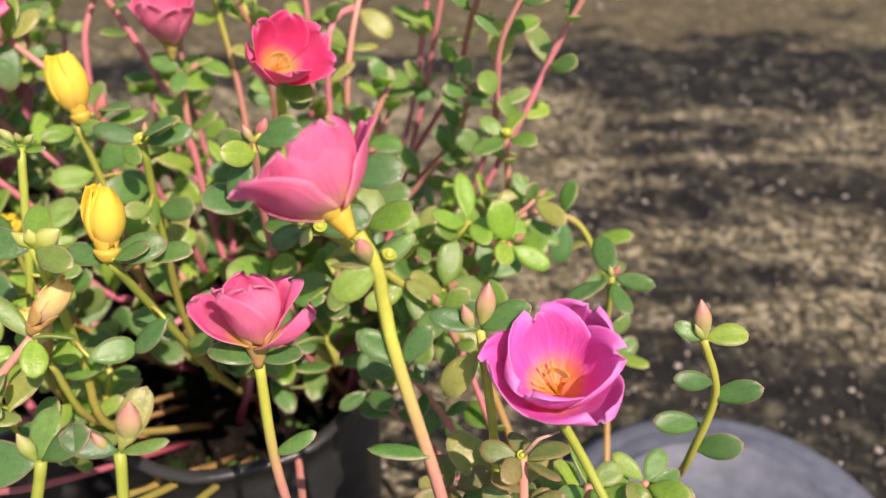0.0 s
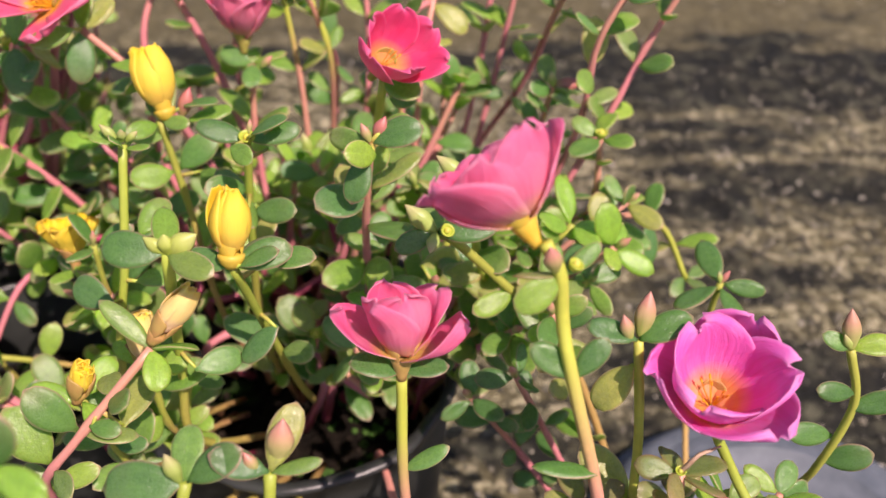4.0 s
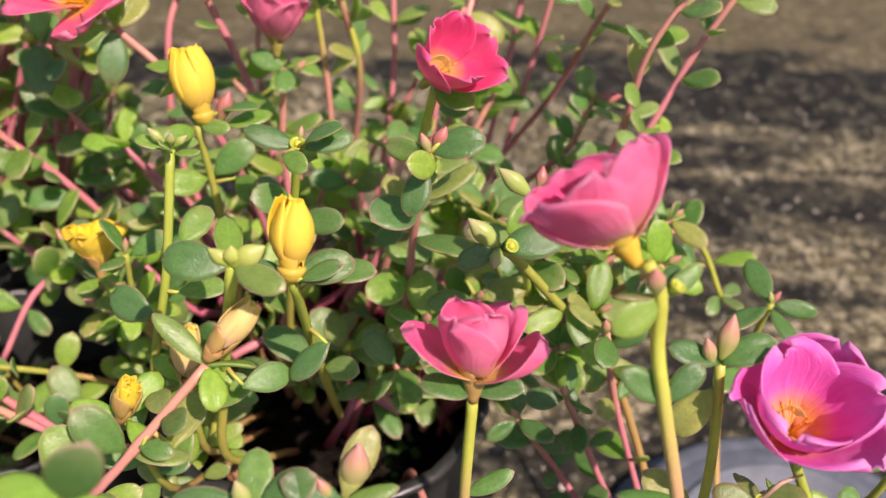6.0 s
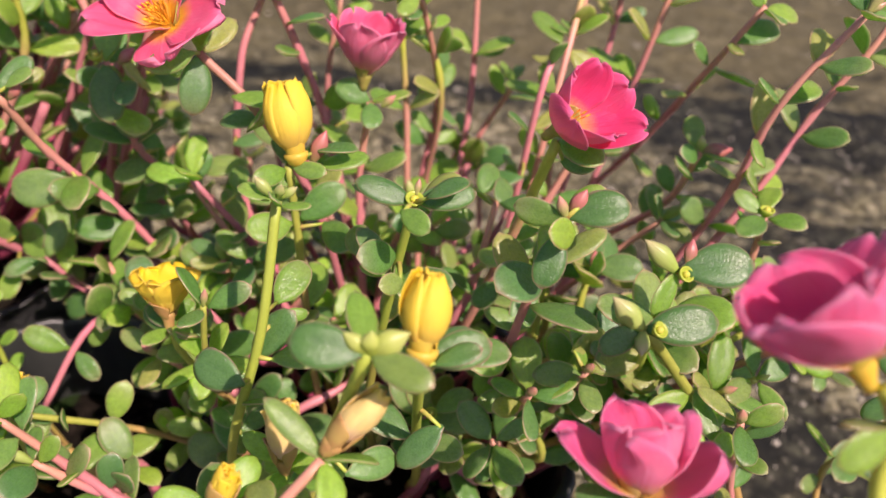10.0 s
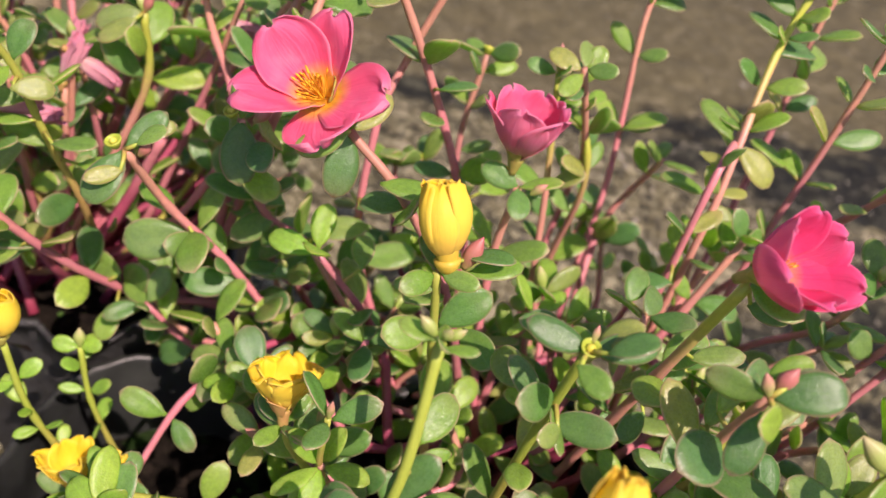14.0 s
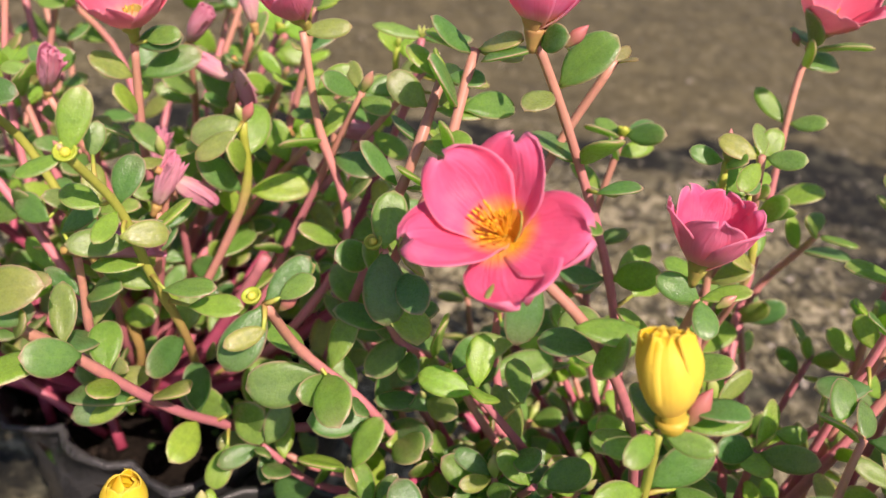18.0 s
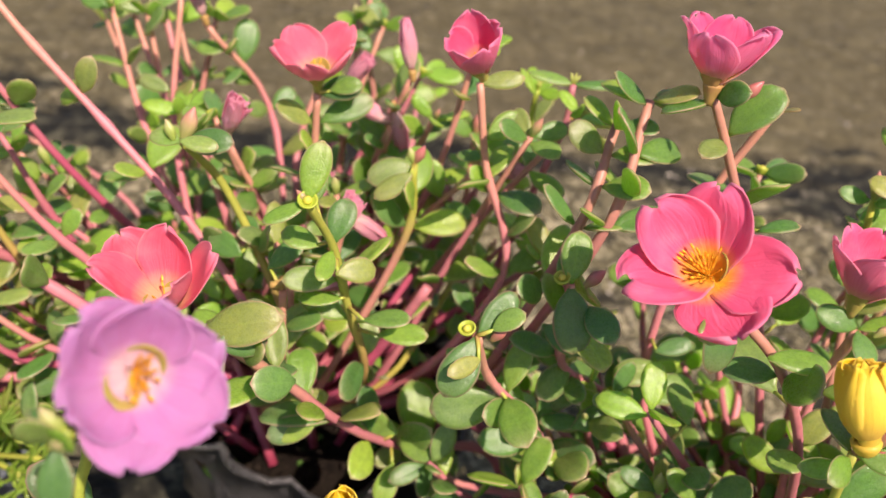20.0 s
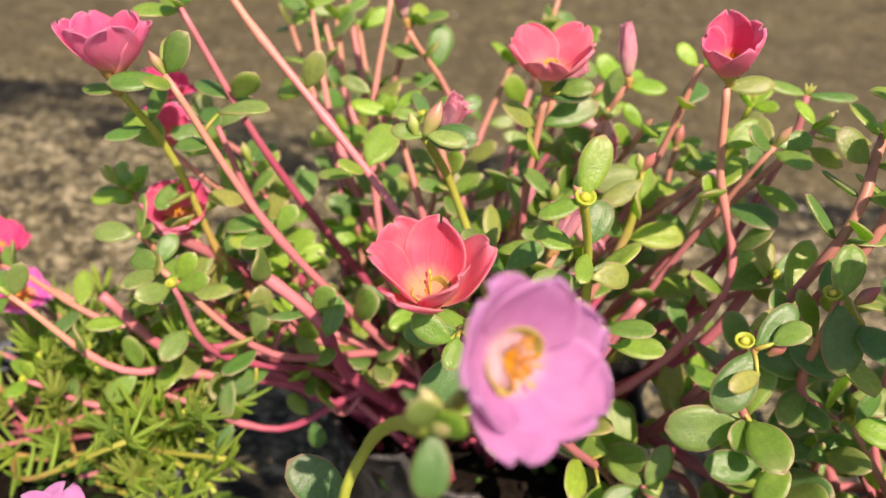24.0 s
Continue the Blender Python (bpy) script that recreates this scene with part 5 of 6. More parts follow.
flower(pl, (-228.4, 208.6, 184.1), (-0.10, -0.20, 0.97), M_CORAL, 17, 7, 6, 68, 12, 0.25, 0.5, 46, True, 3, label="coral cup-shaped flower", stam_mat=M_STAMEN_Y, leans=(10, -4, 4, -8, 8, 0))

# ---------------------------------------------------------------- coral purslane in the grow bag
B = (-225, 280, 76)
pl = plant("purslane", B, "sprawling purslane with pink flowers on bare red stems", "plant", "purslane plants")
st, p, d = shoot(pl, [(-232, 268, 78), (-200, 256, 104), (-192, 240, 138), (-196, 233, 167), (-199, 230, 186), (-203, 222, 203)], (1.3, 0.9), M_STEM_GREEN, 16, 0.95, (0.4, 0.9))
seed_cup(st, p, (0.1, -0.4, 0.9), 1.0)
leaf(st, p, (0.1, 0.5, 0.8), 1.0, M_LEAF, (0.1, -0.8, 0.5))
leaf(st, p, (-0.7, -0.4, -0.2), 0.8)
bud(st, p, (-0.6, 0.2, 0.6), 3.4, 2.6, M_BUD)
st, p, d = shoot(pl, [(-234, 268, 78), (-210, 252, 118), (-218, 254, 150), (-230, 258, 178), (-237, 251, 195)], (1.3, 1.0), M_STEM_GREEN, 22, 0.9, (0.45, 0.8))
bud(st, p, (0.3, 0.3, 0.9), 9.0, 2.4, M_BUD)
bud(st, p + V((-2, 0, 0)), (-0.3, 0.2, 0.85), 5.5, 2.6, M_BUD_GREEN)
leaf(st, p, (0.95, 0, 0.05), 1.0, M_LEAF_DARK)
leaf(st, p, (-0.9, 0.1, 0.1), 0.7)
st, p, d = shoot(pl, [(-212, 268, 78), (-210, 246, 112), (-226, 256, 140), (-245, 265, 165), (-265, 274, 183), (-292, 286, 206), (-300, 290, 222)], (1.35, 1.0), M_STEM_PINK, 24, 0.9, (0.4, 0.95))
bud(st, p, (-0.3, 0.3, 0.9), 7.0, 2.0, M_BUD)
whorl(st, p, d, 3, 0.7)
st, p, d = shoot(pl, [(-230, 274, 78), (-212.1, 277.7, 129.1), (-212.2, 279.2, 169.8), (-211.4, 280.1, 195.3)], (1.2, 1.0), M_STEM_PINK, 14, 0.95, (0.35, 0.9))
leaf(st, p, (0.9, 0.2, 0.2), 1.0, M_LEAF_DARK)
flower(pl, (-211.4, 280.1, 199.3), (-0.02, -0.18, 0.97), M_CORAL, 15, 6.4, 5, 70, 28, 0.9, 0.5, 51, True, 3, label="coral cup-shaped flower", stam_mat=M_STAMEN_Y)
st, p, d = shoot(pl, [(-214, 278, 76), (-180.1, 260.6, 114.8), (-158.3, 263.5, 155.4), (-166.6, 270.6, 185), (-170.8, 273.8, 206.5)], (1.25, 0.95), M_STEM_PINK, 16, 0.95, (0.4, 0.9))
leaf(st, p, (0.9, 0.1, 0.2), 0.9)
flower(pl, (-170.8, 273.8, 209.5), (-0.30, -0.42, 0.85), M_DEEP, 15.2, 6.4, 5, 54, 10, 0.4, 0.4, 52, True, 6, label="narrow rose flower", stam_mat=M_STAMEN)
# red stems that lie over the bag's lip
for pts in ([(-230, 266, 78), (-200, 268, 96), (-187, 268, 102), (-171, 269, 116), (-156, 269, 136), (-148, 272, 160)], [(-216, 268, 78), (-190, 266, 96), (-173, 264, 102), (-152, 248, 106), (-138, 240, 104)],
            [(-230, 270, 78), (-262, 268, 96), (-289, 266, 106), (-306, 254, 112), (-320, 248, 135)], [(-232, 272, 78), (-256, 262, 92), (-276, 262, 98), (-300, 250, 108)],
            [(-230, 272, 78), (-252, 250, 118), (-259, 241, 145), (-275, 240, 160)], [(-230, 280, 78), (-262, 276, 110), (-287, 275, 127), (-310, 262, 150)],
            [(-228, 274, 78), (-205, 262, 100), (-190, 262, 125), (-178, 262, 150)]):
    shoot(pl, pts, (2.5, 1.4), M_STEM_RED, 22, 0.8, (0.5, 0.97))
# flower stems to the left
st, p, d = shoot(pl, [(-236, 278, 78), (-286.1, 271.1, 119.6), (-303.7, 265.7, 170.1), (-310.5, 256.6, 192.5)], (1.2, 0.95), M_STEM_GREEN, 18, 0.9, (0.4, 0.9))
leaf(st, p, (-0.9, 0.1, -0.1), 0.8)
flower(pl, (-310.5, 255.6, 196.5), (-0.12, 0.12, 0.97), M_PINK, 16.4, 6.6, 6, 68, 20, 0.2, 0.6, 53, True, 4, label="pink flower seen from its side", sep_mat=M_SEPAL)
for at, ax, m, seed, L in (((-328.8, 316.6, 158.1), (0.2, 0.2, 0.9), M_ROSE, 54, 10.5), ((-306.4, 271.2, 145), (0.1, -0.3, 0.95), M_DEEP, 55, 14), ((-370.7, 274, 119.5), (0.3, 0.1, 0.9), M_ROSE, 56, 13), ((-309.9, 276.6, 167.5), (0.1, -0.2, 0.95), M_DEEP, 50, 11)):
    st, p, d = shoot(pl, [(-240, 284, 78), ((at[0] - 240) / 2, at[1] + 4, at[2] - 35), (at[0], at[1], at[2] - 2)], (1.1, 0.9), M_STEM_PINK, 16, 0.9, (0.4, 0.9))
    flower(pl, at, ax, m, L, L * 0.54, 6, 66, 30, 0.3, 0.6, seed, True, 8, label="half-open red-pink flower")
for at, ax, seed in (((-203.3, 260, 164), (0.35, 0.2, 0.9), 57), ((-211, 233, 171.5), (0.9, 0.2, 0.1), 58), ((-178, 296, 165), (0.2, 0.1, -0.8), 59),
                     ((-214, 285, 154), (0.3, 0.2, 0.9), 80), ((-193, 300, 178), (-0.8, 0.1, 0.3), 81), ((-230, 270, 143), (0.9, 0.1, 0.2), 82), ((-208, 310, 182), (0.4, -0.2, 0.7), 83), ((-168, 285, 177), (0.7, 0.2, -0.2), 84), ((-255, 330, 190), (-0.3, 0.1, 0.9), 85),
                     ((-193, 300, 182), (0.2, 0.1, -0.8), 90), ((-237, 285, 177), (0.3, -0.2, 0.85), 91), ((-201, 262, 172), (0.5, 0.2, -0.5), 92), ((-213, 250, 158), (0.8, -0.1, 0.2), 93), ((-189, 305, 192), (-0.2, 0.2, 0.9), 94)):
    st, p, d = shoot(pl, [(-222, 280, 78), ((at[0] - 215) / 2, at[1] + 4, at[2] - 40), (at[0], at[1], at[2] - 2)], (1.1, 0.9), M_STEM_PINK, 15, 0.9, (0.4, 0.9))
    flower(pl, at, ax, M_FADED, 14, 5.0, 4, 30, -14, 0.2, 0.6, seed, False, 0, shut=0.6, label="withered furled pink flower", sep_mat=M_SEPAL, base_r=1.2)

# shoots over the gap between the two bags
st, p, d = shoot(pl, [(-212, 276, 78), (-176, 268, 105), (-148, 290, 179), (-145, 296, 198)], (1.2, 1.0), M_STEM_RED, 0)
leaf(st, p, (-0.95, 0.1, 0.15), 1.05, M_LEAF, (0.0, -0.3, 0.95), 7)
leaf(st, p, (0.98, 0.0, 0.05), 1.05, M_LEAF, (0.0, -0.2, 0.95), 7)
for way in ((0.1, 0.1, 0.9), (-0.3, 0.2, 0.8), (0.4, 0.0, 0.8)):
    bud(st, p, way, 3.4, 1.6, M_POD)
st, p, d = shoot(pl, [(-214, 276, 78), (-184, 268, 112), (-155, 317, 159), (-152, 316, 185)], (1.0, 0.9), M_STEM_LIME, 15, 0.8, (0.5, 0.85))
whorl(st, p, d, 5, 0.7, M_LEAF_YOUNG, 0.7)
bud(st, p, (0.1, 0.0, 0.95), 4.0, 2.4, M_POD)
st, p, d = shoot(pl, [(-218, 272, 78), (-206, 258, 112), (-186, 271, 158), (-185, 273, 182)], (1.2, 1.1), M_STEM_TWO, 18, 1.0, (0.5, 0.85))
bud(st, p, (-0.3, 0.1, 0.9), 5.0, 2.6, M_BUD_GREEN)
bud(st, p, (0.4, 0.1, 0.9), 6.0, 2.6, M_BUD_RED)
leaf(st, p, (-0.8, -0.3, -0.3), 1.15, M_LEAF, (0.0, -0.6, 0.8), 2)
for lift, side in ((0, 0), (7, 6)):
    st, p, d = shoot(pl, [(-206, 272, 78), (-172, 262, 92), (-147 + side, 245, 181), (-139 + side, 260, 207 + lift)], (1.5, 1.1), M_STEM_PINK, 15, 0.95, (0.35, 0.95))
    whorl(st, p, d, 4, 0.8)


# ---------------------------------------------------------------- undergrowth of the three large plants
fill = random.Random(11)


def undergrowth(pl, foot, box, n, mats, gap=12.0, size=0.9, tip=True, reach=0.0):
    """Leafy shoots from round a foot (mm) to places spread evenly over a box."""
    (x0, x1), (y0, y1), (z0, z1) = box
    cells = list(range(n))
    for i in cells:
        tx = x0 + (x1 - x0) * ((i * 0.618034) % 1.0)
        ty = y0 + (y1 - y0) * (((i + 0.5) * 0.754878) % 1.0)
        tz = z0 + (z1 - z0) * fill.random() ** 0.8
        f = Vector(foot) + Vector((fill.gauss(0, 10), fill.gauss(0, 8), 0))
        t = Vector((tx, ty, tz))
        away = Vector((t.x - f.x, t.y - f.y, 0)) * 0.7
        f += away * min(1.0, reach / max(1.0, away.length))
        m1 = f.lerp(t, 0.35) + Vector((fill.gauss(0, 5), fill.gauss(0, 5), -0.12 * (t - f).length))
        m1.z = max(m1.z, 104)
        m2 = f.lerp(t, 0.75) + Vector((fill.gauss(0, 5), fill.gauss(0, 5), -0.08 * (t - f).length))
        st, p, d = shoot(pl, [f, m1, m2, t], (fill.uniform(1.4, 2.0), 0.8), fill.choice(mats), gap * fill.uniform(0.85, 1.2), size, (0.35, 0.96))
        if tip:
            whorl(st, p, d, fill.choice((3, 4, 5)), size * 0.9, fill.choice((M_LEAF, M_LEAF, M_LEAF_YOUNG)), 0.4)
            q = fill.random()
            if q < 0.35:
                bud(st, p, d, fill.uniform(4, 8), 2.2, fill.choice((M_BUD, M_BUD_RED, M_BUD_GREEN)))
            elif q < 0.5:
                seed_cup(st, p, d, 0.8)


ROSE, CORAL = [o for o in bpy.data.objects if o.get("label", "").startswith("sprawling purslane with rose")][0], pl
YEL = [o for o in bpy.data.objects if o.get("label", "").startswith("purslane with yellow")][0]
undergrowth(YEL, (-82, 184, 80), ((-160, -48), (145, 205), (100, 142)), 17, (M_STEM_GREEN, M_STEM_PINK), 15, 0.85, reach=34.0)
undergrowth(ROSE, (-66, 216, 80), ((-130, 5), (200, 290), (108, 166)), 27, (M_STEM_PINK, M_STEM_PINK, M_STEM_RED), 22, 0.9)
undergrowth(BLACK, (-40, 190, 80), ((-45, 25), (165, 215), (128, 160)), 12, (M_STEM_PINK, M_STEM_GREEN), 15, 0.9)
undergrowth(ROSE, (-100, 232, 80), ((-150, -85), (205, 235), (112, 140)), 6, (M_STEM_PINK, M_STEM_RED), 16, 0.95)
undergrowth(ROSE, (-110, 240, 80), ((-180, -100), (215, 300), (98, 128)), 9, (M_STEM_PINK, M_STEM_RED), 17, 0.9)
undergrowth(CORAL, (-228, 276, 78), ((-310, -140), (255, 385), (106, 206)), 54, (M_STEM_PINK, M_STEM_RED, M_STEM_PINK), 25, 0.85)
undergrowth(CORAL, (-240, 272, 78), ((-350, -262), (232, 295), (92, 158)), 18, (M_STEM_PINK, M_STEM_RED, M_STEM_PINK), 26, 0.85)

# single leaves that stand out among the stems
hang((-12, 268, 178), 12.8, (0.93, -0.27, -0.25), (0.25, -0.04, 0.97))
hang((-17, 168, 146), 13.9, (0.83, 0.43, -0.36), (0.56, -0.63, 0.54))
hang((-30, 173, 147), 15.9, (0.61, -0.78, -0.16), (-0.37, -0.46, 0.81))
hang((-32, 177, 158), 14.5, (0.74, 0.60, -0.32), (0.65, -0.50, 0.58))
hang((-36, 185, 193), 8.4, (0.83, -0.54, 0.16), (-0.50, -0.57, 0.65))
hang((-36, 193, 172), 12.5, (0.97, 0.12, 0.21), (-0.16, -0.31, 0.94))
hang((-38, 167, 197), 8.1, (0.90, 0.24, 0.36), (-0.27, -0.32, 0.91))
hang((-38, 162, 200), 7.6, (0.91, 0.41, 0.10), (0.23, -0.68, 0.69), M_LEAF_DARK)
hang((-39, 255, 174), 11.6, (0.99, -0.11, -0.06), (0.05, -0.05, 1.00))
hang((-41, 177, 178), 9.2, (0.33, 0.59, 0.73), (-0.62, -0.45, 0.64))
hang((-42, 172, 184), 10.7, (0.49, 0.80, 0.35), (0.17, -0.48, 0.86))
hang((-43, 283, 172), 13.0, (0.92, 0.22, 0.32), (-0.32, -0.01, 0.95))
hang((-43, 198, 157), 12.9, (0.86, 0.30, 0.41), (-0.12, -0.67, 0.73))
hang((-43, 225, 157), 12.3, (0.99, 0.06, 0.14), (-0.13, -0.19, 0.97))
hang((-45, 154, 198), 9.1, (0.74, 0.52, -0.43), (0.67, -0.56, 0.48))
hang((-46, 174, 157), 11.6, (0.94, -0.25, -0.23), (0.12, -0.39, 0.92))
hang((-50, 184, 155), 13.0, (0.57, 0.82, -0.10), (0.51, -0.25, 0.82))
hang((-54, 228, 161), 10.5, (0.30, 0.91, 0.29), (0.14, -0.35, 0.93))
hang((-54, 222, 150), 8.6, (0.97, 0.16, -0.17), (0.24, -0.74, 0.62))
hang((-58, 137, 184), 10.8, (1.00, -0.04, 0.04), (-0.04, -0.13, 0.99))
hang((-63, 131, 162), 11.4, (0.70, 0.43, 0.57), (-0.35, -0.48, 0.80), M_LEAF_DARK)
hang((-63, 181, 186), 7.9, (0.63, -0.77, 0.13), (-0.58, -0.35, 0.74))
hang((-64, 130, 190), 8.1, (0.90, 0.24, 0.36), (-0.28, -0.30, 0.91), M_LEAF_DARK)
hang((-65, 164, 198), 8.9, (0.94, 0.20, 0.29), (-0.30, 0.01, 0.95), M_LEAF_DARK)
hang((-66, 170, 194), 8.9, (0.81, 0.34, 0.47), (-0.46, -0.10, 0.88))
hang((-69, 123, 156), 11.1, (0.78, 0.61, -0.15), (0.52, -0.50, 0.69))
hang((-73, 153, 176), 8.1, (0.72, 0.61, -0.34), (0.67, -0.48, 0.57))
hang((-75, 180, 169), 8.0, (1.00, -0.05, 0.01), (-0.03, -0.49, 0.87))
hang((-75, 151, 197), 8.1, (0.78, -0.62, -0.08), (-0.38, -0.57, 0.73))
hang((-78, 172, 192), 10.2, (0.98, -0.15, -0.10), (0.07, -0.20, 0.98))
hang((-81, 190, 168), 12.3, (0.56, -0.82, 0.13), (-0.58, -0.27, 0.77))
hang((-82, 197, 189), 9.6, (1.00, 0.01, 0.08), (-0.08, 0.16, 0.98))
hang((-83, 182, 173), 11.1, (0.55, -0.83, 0.07), (-0.54, -0.29, 0.79))
hang((-84, 258, 159), 14.2, (0.46, 0.88, -0.12), (0.48, -0.13, 0.87))
hang((-86, 116, 159), 12.3, (0.16, 0.97, 0.18), (0.07, -0.19, 0.98))
hang((-88, 258, 165), 12.8, (0.69, 0.67, 0.27), (0.22, -0.55, 0.80))
hang((-91, 148, 168), 10.3, (0.99, 0.04, 0.10), (-0.09, -0.20, 0.98))
hang((-92, 168, 171), 10.5, (0.44, 0.87, 0.21), (0.23, -0.33, 0.91))
hang((-92, 158, 171), 6.4, (0.92, 0.37, -0.09), (0.34, -0.68, 0.65))
hang((-92, 108, 166), 6.9, (0.98, -0.15, -0.10), (0.05, -0.30, 0.95))
hang((-98, 242, 194), 9.5, (0.99, 0.06, 0.14), (-0.15, 0.08, 0.99))
hang((-101, 191, 178), 8.7, (1.00, 0.01, 0.08), (-0.06, -0.60, 0.80))
hang((-105, 145, 166), 11.6, (0.89, -0.46, -0.04), (-0.31, -0.66, 0.68), M_LEAF_DARK)
hang((-106, 227, 170), 15.0, (0.44, -0.89, -0.08), (-0.39, -0.28, 0.88))
hang((-106, 148, 163), 13.1, (0.57, -0.81, 0.14), (-0.60, -0.29, 0.75), M_LEAF_DARK)
hang((-107, 205, 191), 11.9, (1.00, 0.00, 0.02), (-0.02, -0.23, 0.97))
hang((-112, 256, 131), 17.7, (0.98, 0.15, 0.16), (-0.09, -0.41, 0.91))
hang((-113, 228, 154), 12.9, (-0.07, 1.00, 0.05), (-0.14, -0.06, 0.99))
hang((-115, 243, 155), 9.5, (0.94, 0.20, 0.29), (-0.18, -0.45, 0.87))
hang((-117, 232, 121), 11.7, (0.73, 0.68, -0.12), (0.53, -0.45, 0.72))
hang((-120, 241, 146), 14.5, (0.93, 0.21, 0.29), (-0.20, -0.38, 0.91))
hang((-123, 290, 186), 12.4, (1.00, -0.05, 0.01), (-0.00, 0.13, 0.99))
hang((-124, 204, 199), 12.0, (0.70, 0.71, 0.04), (0.41, -0.45, 0.79))
hang((-126, 229, 121), 10.7, (0.95, 0.24, 0.21), (0.04, -0.74, 0.67))
hang((-133, 232, 138), 12.4, (0.87, 0.46, 0.16), (0.22, -0.67, 0.71))
hang((-134, 291, 184), 10.6, (0.73, -0.68, -0.04), (-0.43, -0.50, 0.75))
hang((-137, 228, 129), 16.0, (0.59, -0.69, 0.42), (-0.78, -0.36, 0.51))
hang((-138, 230, 124), 15.3, (0.66, 0.65, -0.38), (0.73, -0.42, 0.53))
hang((-140, 222, 179), 12.7, (0.36, -0.93, -0.06), (-0.37, -0.20, 0.91))
hang((-144, 234, 149), 14.4, (0.52, 0.86, -0.00), (0.41, -0.25, 0.88))
hang((-144, 241, 154), 13.0, (0.95, -0.17, -0.24), (0.14, -0.46, 0.88))
hang((-145, 234, 163), 12.6, (0.79, -0.61, -0.07), (-0.38, -0.58, 0.72))
hang((-146, 238, 185), 9.9, (0.39, 0.76, 0.52), (0.10, -0.60, 0.80))
hang((-146, 237, 118), 14.2, (0.99, 0.09, 0.10), (-0.01, -0.68, 0.73))
hang((-154, 217, 152), 14.2, (0.42, -0.91, -0.04), (-0.41, -0.23, 0.88))
hang((-156, 222, 148), 13.9, (0.66, 0.65, -0.38), (0.73, -0.42, 0.53))
hang((-161, 230, 140), 11.1, (0.71, 0.60, -0.38), (0.70, -0.51, 0.50))
hang((-161, 213, 186), 8.3, (0.81, 0.35, 0.47), (-0.34, -0.36, 0.87))
hang((-163, 221, 182), 8.4, (0.83, 0.54, 0.09), (0.33, -0.62, 0.71))
hang((-169, 205, 180), 8.8, (0.75, 0.66, 0.02), (0.42, -0.50, 0.76))
hang((-170, 280, 184), 8.7, (0.99, 0.09, 0.10), (-0.07, -0.23, 0.97))
hang((-171, 277, 160), 10.8, (1.00, -0.09, 0.02), (-0.08, -0.78, 0.62))
hang((-181, 232, 160), 11.6, (0.99, 0.09, 0.10), (-0.07, -0.23, 0.97))
hang((-182, 223, 168), 11.3, (0.98, 0.11, 0.16), (-0.15, -0.11, 0.98))
hang((-183, 227, 109), 11.8, (0.16, 0.69, 0.70), (-0.02, -0.71, 0.71))
hang((-185, 239, 122), 17.0, (0.78, -0.57, 0.27), (-0.59, -0.53, 0.60))
hang((-189, 260, 181), 11.2, (0.78, 0.38, 0.50), (-0.18, -0.63, 0.76))
hang((-189, 280, 139), 15.1, (0.97, 0.12, 0.21), (-0.21, 0.04, 0.98))
hang((-194, 228, 182), 9.6, (0.81, 0.57, -0.16), (0.52, -0.56, 0.64))
hang((-194, 232, 180), 8.5, (0.91, 0.39, -0.15), (0.39, -0.69, 0.61))
hang((-199, 207, 165), 12.1, (0.67, 0.62, -0.41), (0.73, -0.44, 0.52))
hang((-199, 188, 184), 11.3, (0.79, 0.54, -0.28), (0.59, -0.58, 0.56), M_LEAF_DARK)
hang((-202, 230, 171), 10.6, (1.00, 0.06, 0.06), (-0.06, 0.03, 1.00))
hang((-203, 233, 168), 10.5, (0.99, 0.06, 0.14), (-0.15, 0.19, 0.97))
hang((-204, 280, 198), 9.0, (0.95, 0.20, 0.23), (-0.07, -0.60, 0.80))
hang((-205, 238, 200), 7.2, (-0.02, 0.62, 0.78), (0.40, -0.71, 0.58))
hang((-206, 221, 135), 11.1, (0.88, 0.28, 0.39), (-0.15, -0.62, 0.77))
hang((-206, 230, 187), 8.5, (0.99, -0.11, -0.11), (0.07, -0.34, 0.94))
hang((-208, 223, 132), 13.2, (0.93, 0.38, 0.04), (0.26, -0.71, 0.66))
hang((-208, 227, 128), 14.8, (0.92, 0.25, 0.30), (-0.16, -0.45, 0.88))
hang((-214, 212, 180), 16.7, (0.97, 0.14, 0.20), (-0.21, 0.02, 0.98))
hang((-219, 244, 181), 10.8, (0.67, 0.46, 0.58), (-0.28, -0.56, 0.78))
hang((-221, 150, 211), 6.6, (0.03, 0.86, 0.52), (0.03, -0.52, 0.85))
hang((-230, 252, 163), 11.2, (0.81, -0.58, -0.00), (-0.42, -0.59, 0.69))
hang((-231, 241, 202), 8.8, (1.00, -0.01, -0.04), (0.03, -0.52, 0.85))
hang((-233, 155, 197), 9.1, (0.93, -0.22, -0.31), (0.01, -0.79, 0.62))
hang((-255, 242, 146), 11.3, (0.21, 0.61, 0.77), (-0.20, -0.74, 0.64))
hang((-264, 277, 162), 11.5, (0.98, 0.15, 0.16), (-0.16, -0.02, 0.99))
hang((-281, 264, 191), 13.4, (0.99, 0.09, 0.10), (-0.10, -0.02, 1.00))
hang((-281, 242, 111), 11.0, (0.69, 0.62, -0.36), (0.71, -0.49, 0.51))
hang((-281, 227, 114), 11.7, (0.04, 0.62, 0.79), (-0.20, -0.77, 0.61))
hang((-282, 261, 156), 14.0, (0.92, 0.25, 0.30), (-0.28, -0.09, 0.96))
hang((-286, 258, 150), 8.9, (0.99, 0.09, 0.10), (-0.04, -0.47, 0.88))
